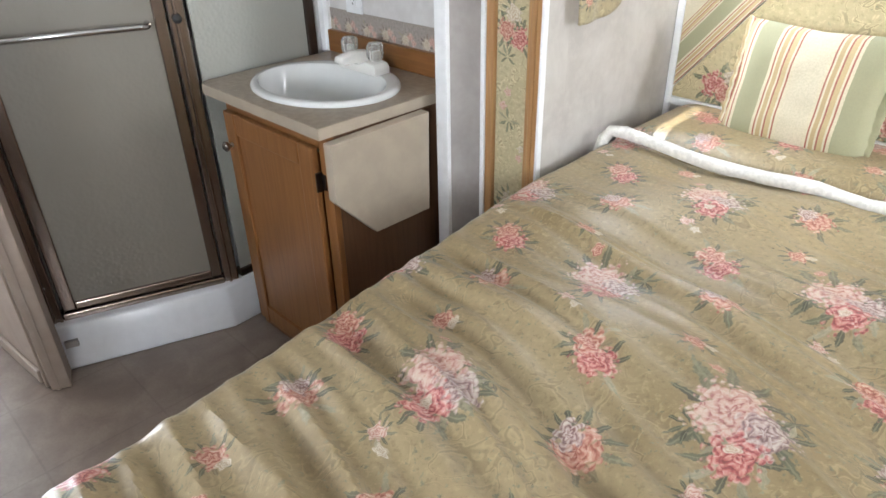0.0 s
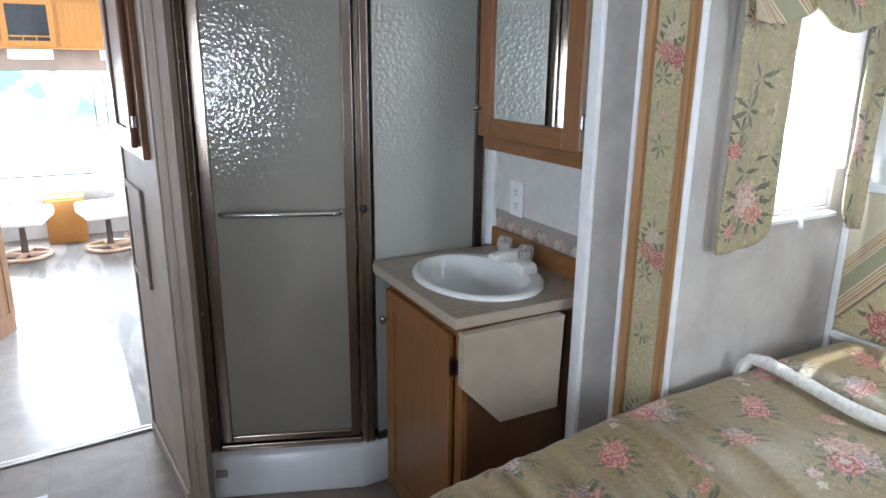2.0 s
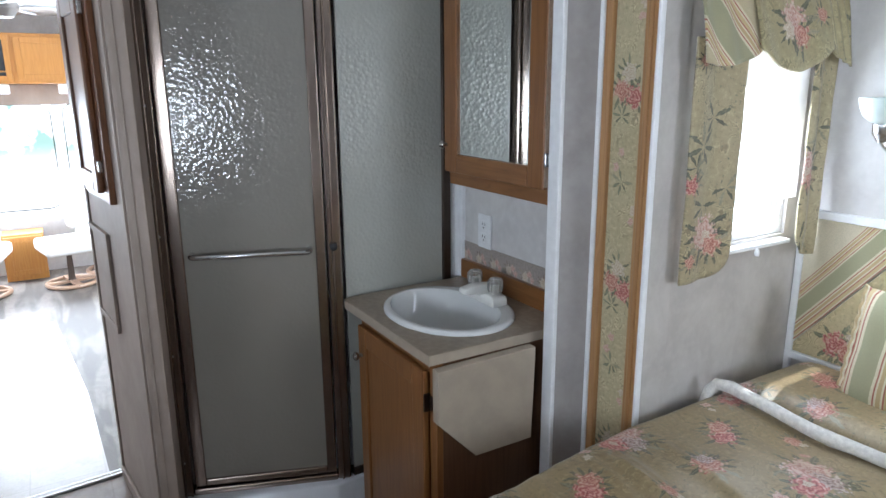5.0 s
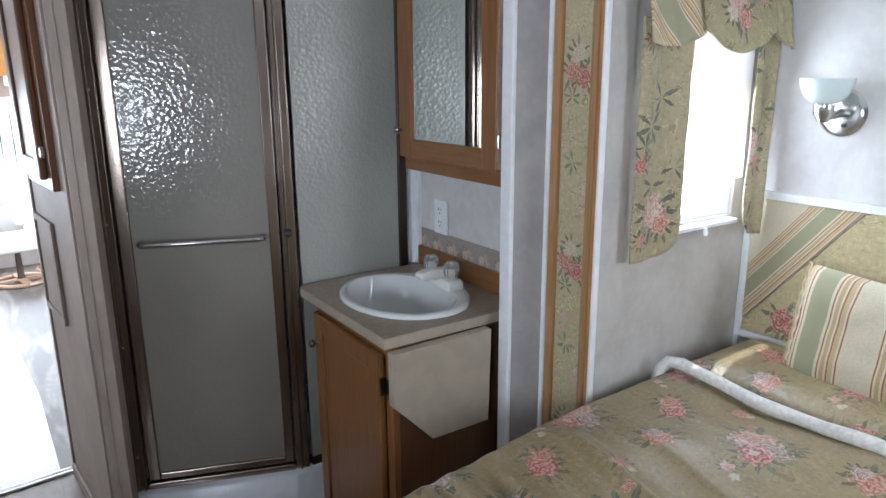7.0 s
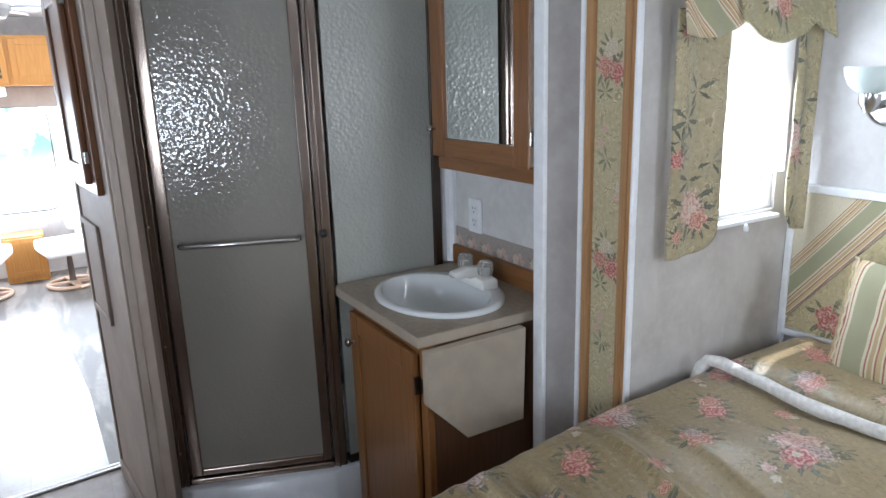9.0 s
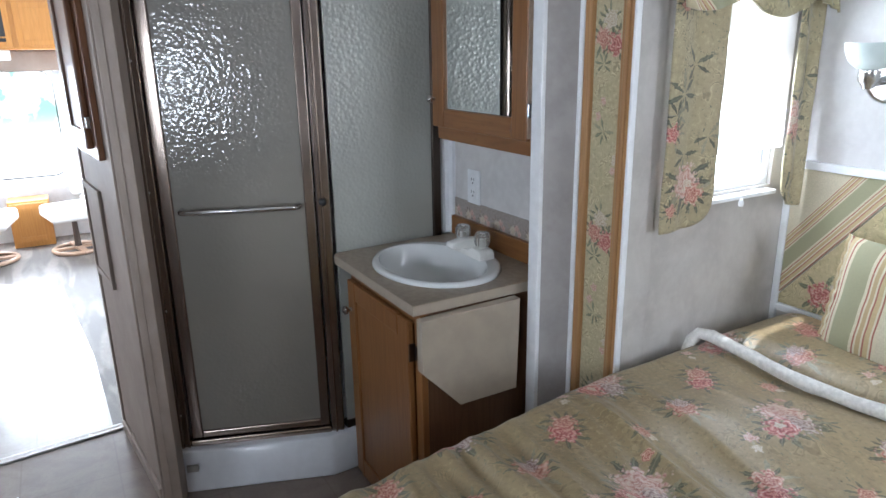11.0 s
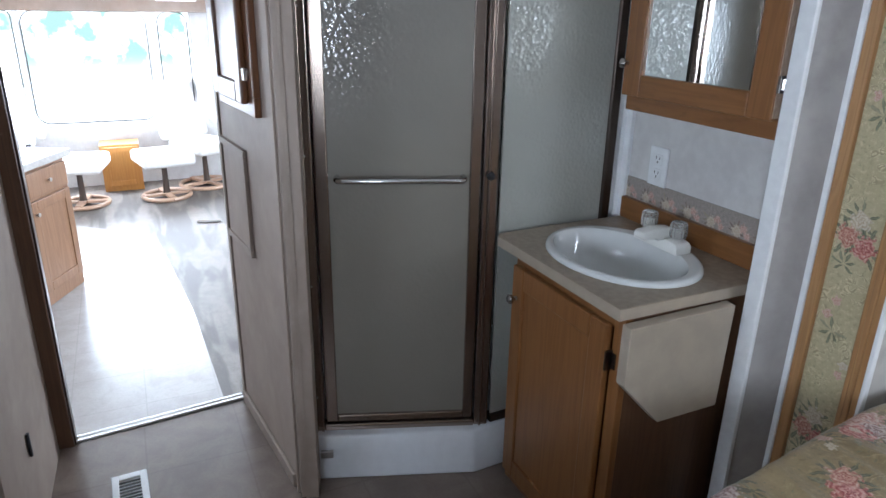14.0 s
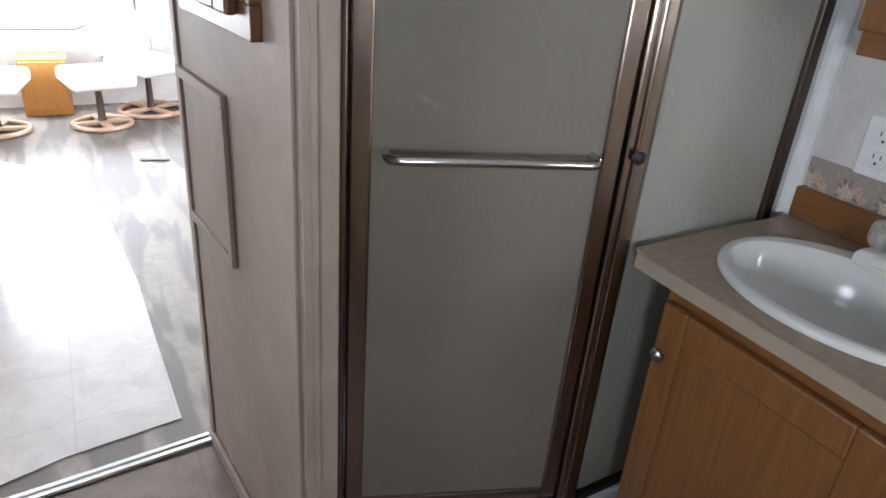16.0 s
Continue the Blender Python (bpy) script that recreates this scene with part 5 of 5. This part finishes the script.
uc = thing("overhead_cabinet", "pale oak overhead cabinets with one small glazed door", "cabinet", (-5.6, 0.0, 1.465))
part("body", joined(box(-0.34, 0.0, -0.55, 0.645, 0.0, 0.42, 0.004), box(-0.34, 0.0, 0.96, 2.5, 0.0, 0.42, 0.004), box(-0.34, 0.0, 0.645, 0.96, 0.0, 0.055, 0.003), box(-0.34, 0.0, 0.645, 0.96, 0.37, 0.42, 0.003), box(-0.34, -0.31, 0.645, 0.96, 0.055, 0.37)), OAK_PALE, uc)
for y0, y1 in ((-0.4, 0.08), (0.10, 0.585), (1.035, 1.53), (1.55, 2.05)):
    raised_door(uc, y0, y1, 0.03, 0.39, 0.001, OAK_PALE)
gd = part("glazed_door", joined(box(0.001, 0.020, 0.605, 0.650, 0.02, 0.40, 0.003), box(0.001, 0.020, 0.955, 1.000, 0.02, 0.40, 0.003), box(0.001, 0.020, 0.650, 0.955, 0.02, 0.065, 0.003), box(0.001, 0.020, 0.650, 0.955, 0.36, 0.40, 0.003),
                                box(0.003, 0.016, 0.650, 0.955, 0.095, 0.108, 0.002), box(0.003, 0.016, 0.750, 0.760, 0.065, 0.095, 0.002), box(0.003, 0.016, 0.850, 0.860, 0.065, 0.095, 0.002)), OAK_PALE, uc)
part("dark_glass", box(0.005, 0.010, 0.648, 0.957, 0.063, 0.362), DARKGLASS, gd, "dark glossy door glass")
lb = thing("light_bar", "slim white light fixture under the overhead cabinets", "light fixture", (-5.66, 0.79, 1.464))
part("fixture_body", box(-0.05, 0.05, -0.17, 0.17, -0.085, 0.0, 0.012, 3), WHITE, lb, smooth=True)
lb2 = thing("light_bar", "slim white light fixture beside the other under the cabinets", "light fixture", (-5.66, 1.50, 1.464))
part("fixture_body", box(-0.05, 0.05, -0.17, 0.17, -0.085, 0.0, 0.012, 3), WHITE, lb2, smooth=True)
structure("valance_board", box(-5.945, -5.86, -0.5, 2.5, 1.28, 1.464, 0.01), TAUPE, "taupe padded valance board over the rear window", "trim")

sm = thing("end_cabinet", "small pale oak cabinet below the rear window", "cabinet", (-5.66, 0.88, -0.284))
part("body", box(-0.26, 0.0, -0.165, 0.165, 0.0, 0.43, 0.004), OAK_PALE, sm)
raised_door(sm, -0.15, 0.15, 0.05, 0.41, 0.001, OAK_PALE)

def swivel(name, x, y, r, h, label, cat, seat_mat, back=False, turn=0.0):
    s = thing(name, label, cat, (x, y, -0.284))
    s.rotation_euler = (0, 0, radians(turn))
    ring = []
    for i in range(25):
        t = 2 * math.pi * i / 24
        ring.append((r * math.cos(t), r * math.sin(t), 0.020))
    part("base_ring", tube(ring, 0.019, 8), RING_WOOD, s, "bent pale wood ring base", True)
    part("base_bar", joined(box(-r, r, -0.028, 0.028, 0.02, 0.045, 0.006), box(-0.028, 0.028, -r, r, 0.018, 0.043, 0.006)), RING_WOOD, s)
    part("pedestal", moved(lathe([(0.035, 0.04), (0.028, 0.06), (0.022, h - 0.12), (0.05, h - 0.09)], 16), Matrix.Identity(4)), BRONZE_D, s, "dark metal pedestal", True)
    part("seat", box(-0.24, 0.24, -0.22, 0.22, h - 0.09, h + 0.02, 0.035, 4), seat_mat, s, "plump white leather seat", True)
    if back:
        part("backrest", moved(box(-0.06, 0.06, -0.25, 0.25, 0.0, 0.55, 0.05, 4), Matrix.Translation((-0.26, 0, h)) @ pose(0, 0, 0, 0, -14)), seat_mat, s, "white leather backrest", True)
        for sy in (-0.27, 0.27):
            part("armrest", box(-0.22, 0.16, sy - 0.03, sy + 0.03, h + 0.14, h + 0.19, 0.02, 3), seat_mat, s, smooth=True)
    return s


swivel("ottoman", -5.30, 1.22, 0.20, 0.40, "white leather ottoman on a round wooden base", "ottoman", CREAM_LEATHER, turn=12)
swivel("ottoman", -5.28, 0.55, 0.20, 0.40, "white leather ottoman near the kitchen on a round wooden base", "ottoman", CREAM_LEATHER, turn=-10)
swivel("recliner", -5.62, 1.60, 0.24, 0.42, "white leather recliner on a round wooden base", "armchair", CREAM_LEATHER, True, 30)
swivel("recliner", -5.50, 0.02, 0.24, 0.42, "white leather recliner behind the kitchen corner", "armchair", CREAM_LEATHER, True, 10)

# kitchen corner cabinet, turned a little towards the passage
kc = thing("kitchen_cabinet", "oak kitchen base cabinet with drawer and doors", "cabinet", (-3.42, 0.61, -0.284))
kc.rotation_euler = (0, 0, radians(-26))
OAK_K = oak("oak_kitchen", a=(0.22, 0.11, 0.055), b=(0.33, 0.18, 0.095))
part("body", box(0.0, 0.95, -0.55, 0.0, 0.0, 0.80, 0.003), OAK_K, kc)
for x0_, x1_ in ((0.02, 0.40), (0.42, 0.90)):
    dr = part("drawer_front", box(x0_, x1_, 0.001, 0.019, 0.64, 0.78, 0.005), OAK_K, kc)
    part("knob", moved(lathe([(0, 0), (0.006, 0), (0.012, 0.018), (0, 0.022)], 12), Matrix.Translation(((x0_ + x1_) / 2, 0.019, 0.71)) @ pose(0, 0, 0, -90)), NICKEL, dr, "pewter knob", True)
    w_ = 0.055
    dd = part("cabinet_door", joined(box(x0_, x0_ + w_, 0.001, 0.019, 0.09, 0.62, 0.003), box(x1_ - w_, x1_, 0.001, 0.019, 0.09, 0.62, 0.003), box(x0_ + w_, x1_ - w_, 0.001, 0.019, 0.09, 0.145, 0.003), box(x0_ + w_, x1_ - w_, 0.001, 0.019, 0.565, 0.62, 0.003)), OAK_K, kc)
    part("door_panel", box(x0_ + w_ - 0.002, x1_ - w_ + 0.002, 0.004, 0.012, 0.143, 0.567), OAK_K, dd)
    part("knob", moved(lathe([(0, 0), (0.006, 0), (0.012, 0.018), (0, 0.022)], 12), Matrix.Translation((x1_ - 0.03, 0.019, 0.55)) @ pose(0, 0, 0, -90)), NICKEL, dd, "pewter knob", True)
kt = thing("kitchen_worktop", "pale laminate kitchen worktop", "countertop", (-3.42, 0.61, 0.5165))
kt.rotation_euler = (0, 0, radians(-26))
part("slab", box(-0.03, 0.97, -0.55, 0.035, 0.0, 0.04, 0.006), plain("pale_laminate", (0.52, 0.50, 0.47), 0.3), kt)
ch = thing("folded_chair", "dark folding chair standing behind the kitchen cabinet", "chair", (-3.66, 0.48, -0.284))
part("side_frame", tube([(0, 0.0, 0.0), (0.0, 0.02, 0.35), (-0.02, 0.0, 0.78)], 0.016, 8), BLACK, ch, smooth=True)
part("side_frame", tube([(-0.3, -0.1, 0.0), (-0.3, -0.08, 0.35), (-0.32, -0.1, 0.78)], 0.016, 8), BLACK, ch, smooth=True)
part("seat", box(-0.32, 0.02, -0.13, 0.02, 0.42, 0.45, 0.008), BLACK, ch)

# ceiling fan
fan = thing("ceiling_fan", "grey ceiling fan in the living area, at rest", "ceiling fan", (-3.7, 1.02, 2.06))
part("motor", lathe([(0.0, 0.0), (0.06, 0.0), (0.06, -0.03), (0.03, -0.05), (0.03, -0.08), (0.10, -0.10), (0.11, -0.16), (0.07, -0.21), (0.0, -0.215)], 28), NICKEL, fan, "brushed metal motor", True)
for i in range(5):
    bm = box(0.13, 0.52, -0.06, 0.06, -0.004, 0.004, 0.003)
    part("blade", moved(bm, pose(0, 0, -0.135, 10, 0, 72 * i + 20)), GREY_BLADE, fan)
    part("blade_iron", moved(box(0.08, 0.18, -0.015, 0.015, -0.006, 0.006, 0.002), pose(0, 0, -0.140, 10, 0, 72 * i + 20)), NICKEL, fan)

rod = thing("metal_rod", "short bright metal rod lying on the carpet", "rod", (-4.38, 1.47, -0.284))
rod.rotation_euler = (0, 0, radians(75))
part("rod_body", tube([(-0.09, 0, 0.010), (0.09, 0, 0.010)], 0.010, 8), CHROME, rod, smooth=True)
tray = thing("worktop_tray", "small dark tray on the kitchen worktop", "tray", (-3.10, 0.27, 0.5568))
part("tray_body", lathe([(0.0, 0.0), (0.075, 0.0), (0.085, 0.018), (0.080, 0.018), (0.070, 0.004), (0.0, 0.004)], 24), BLACK, tray, smooth=True)
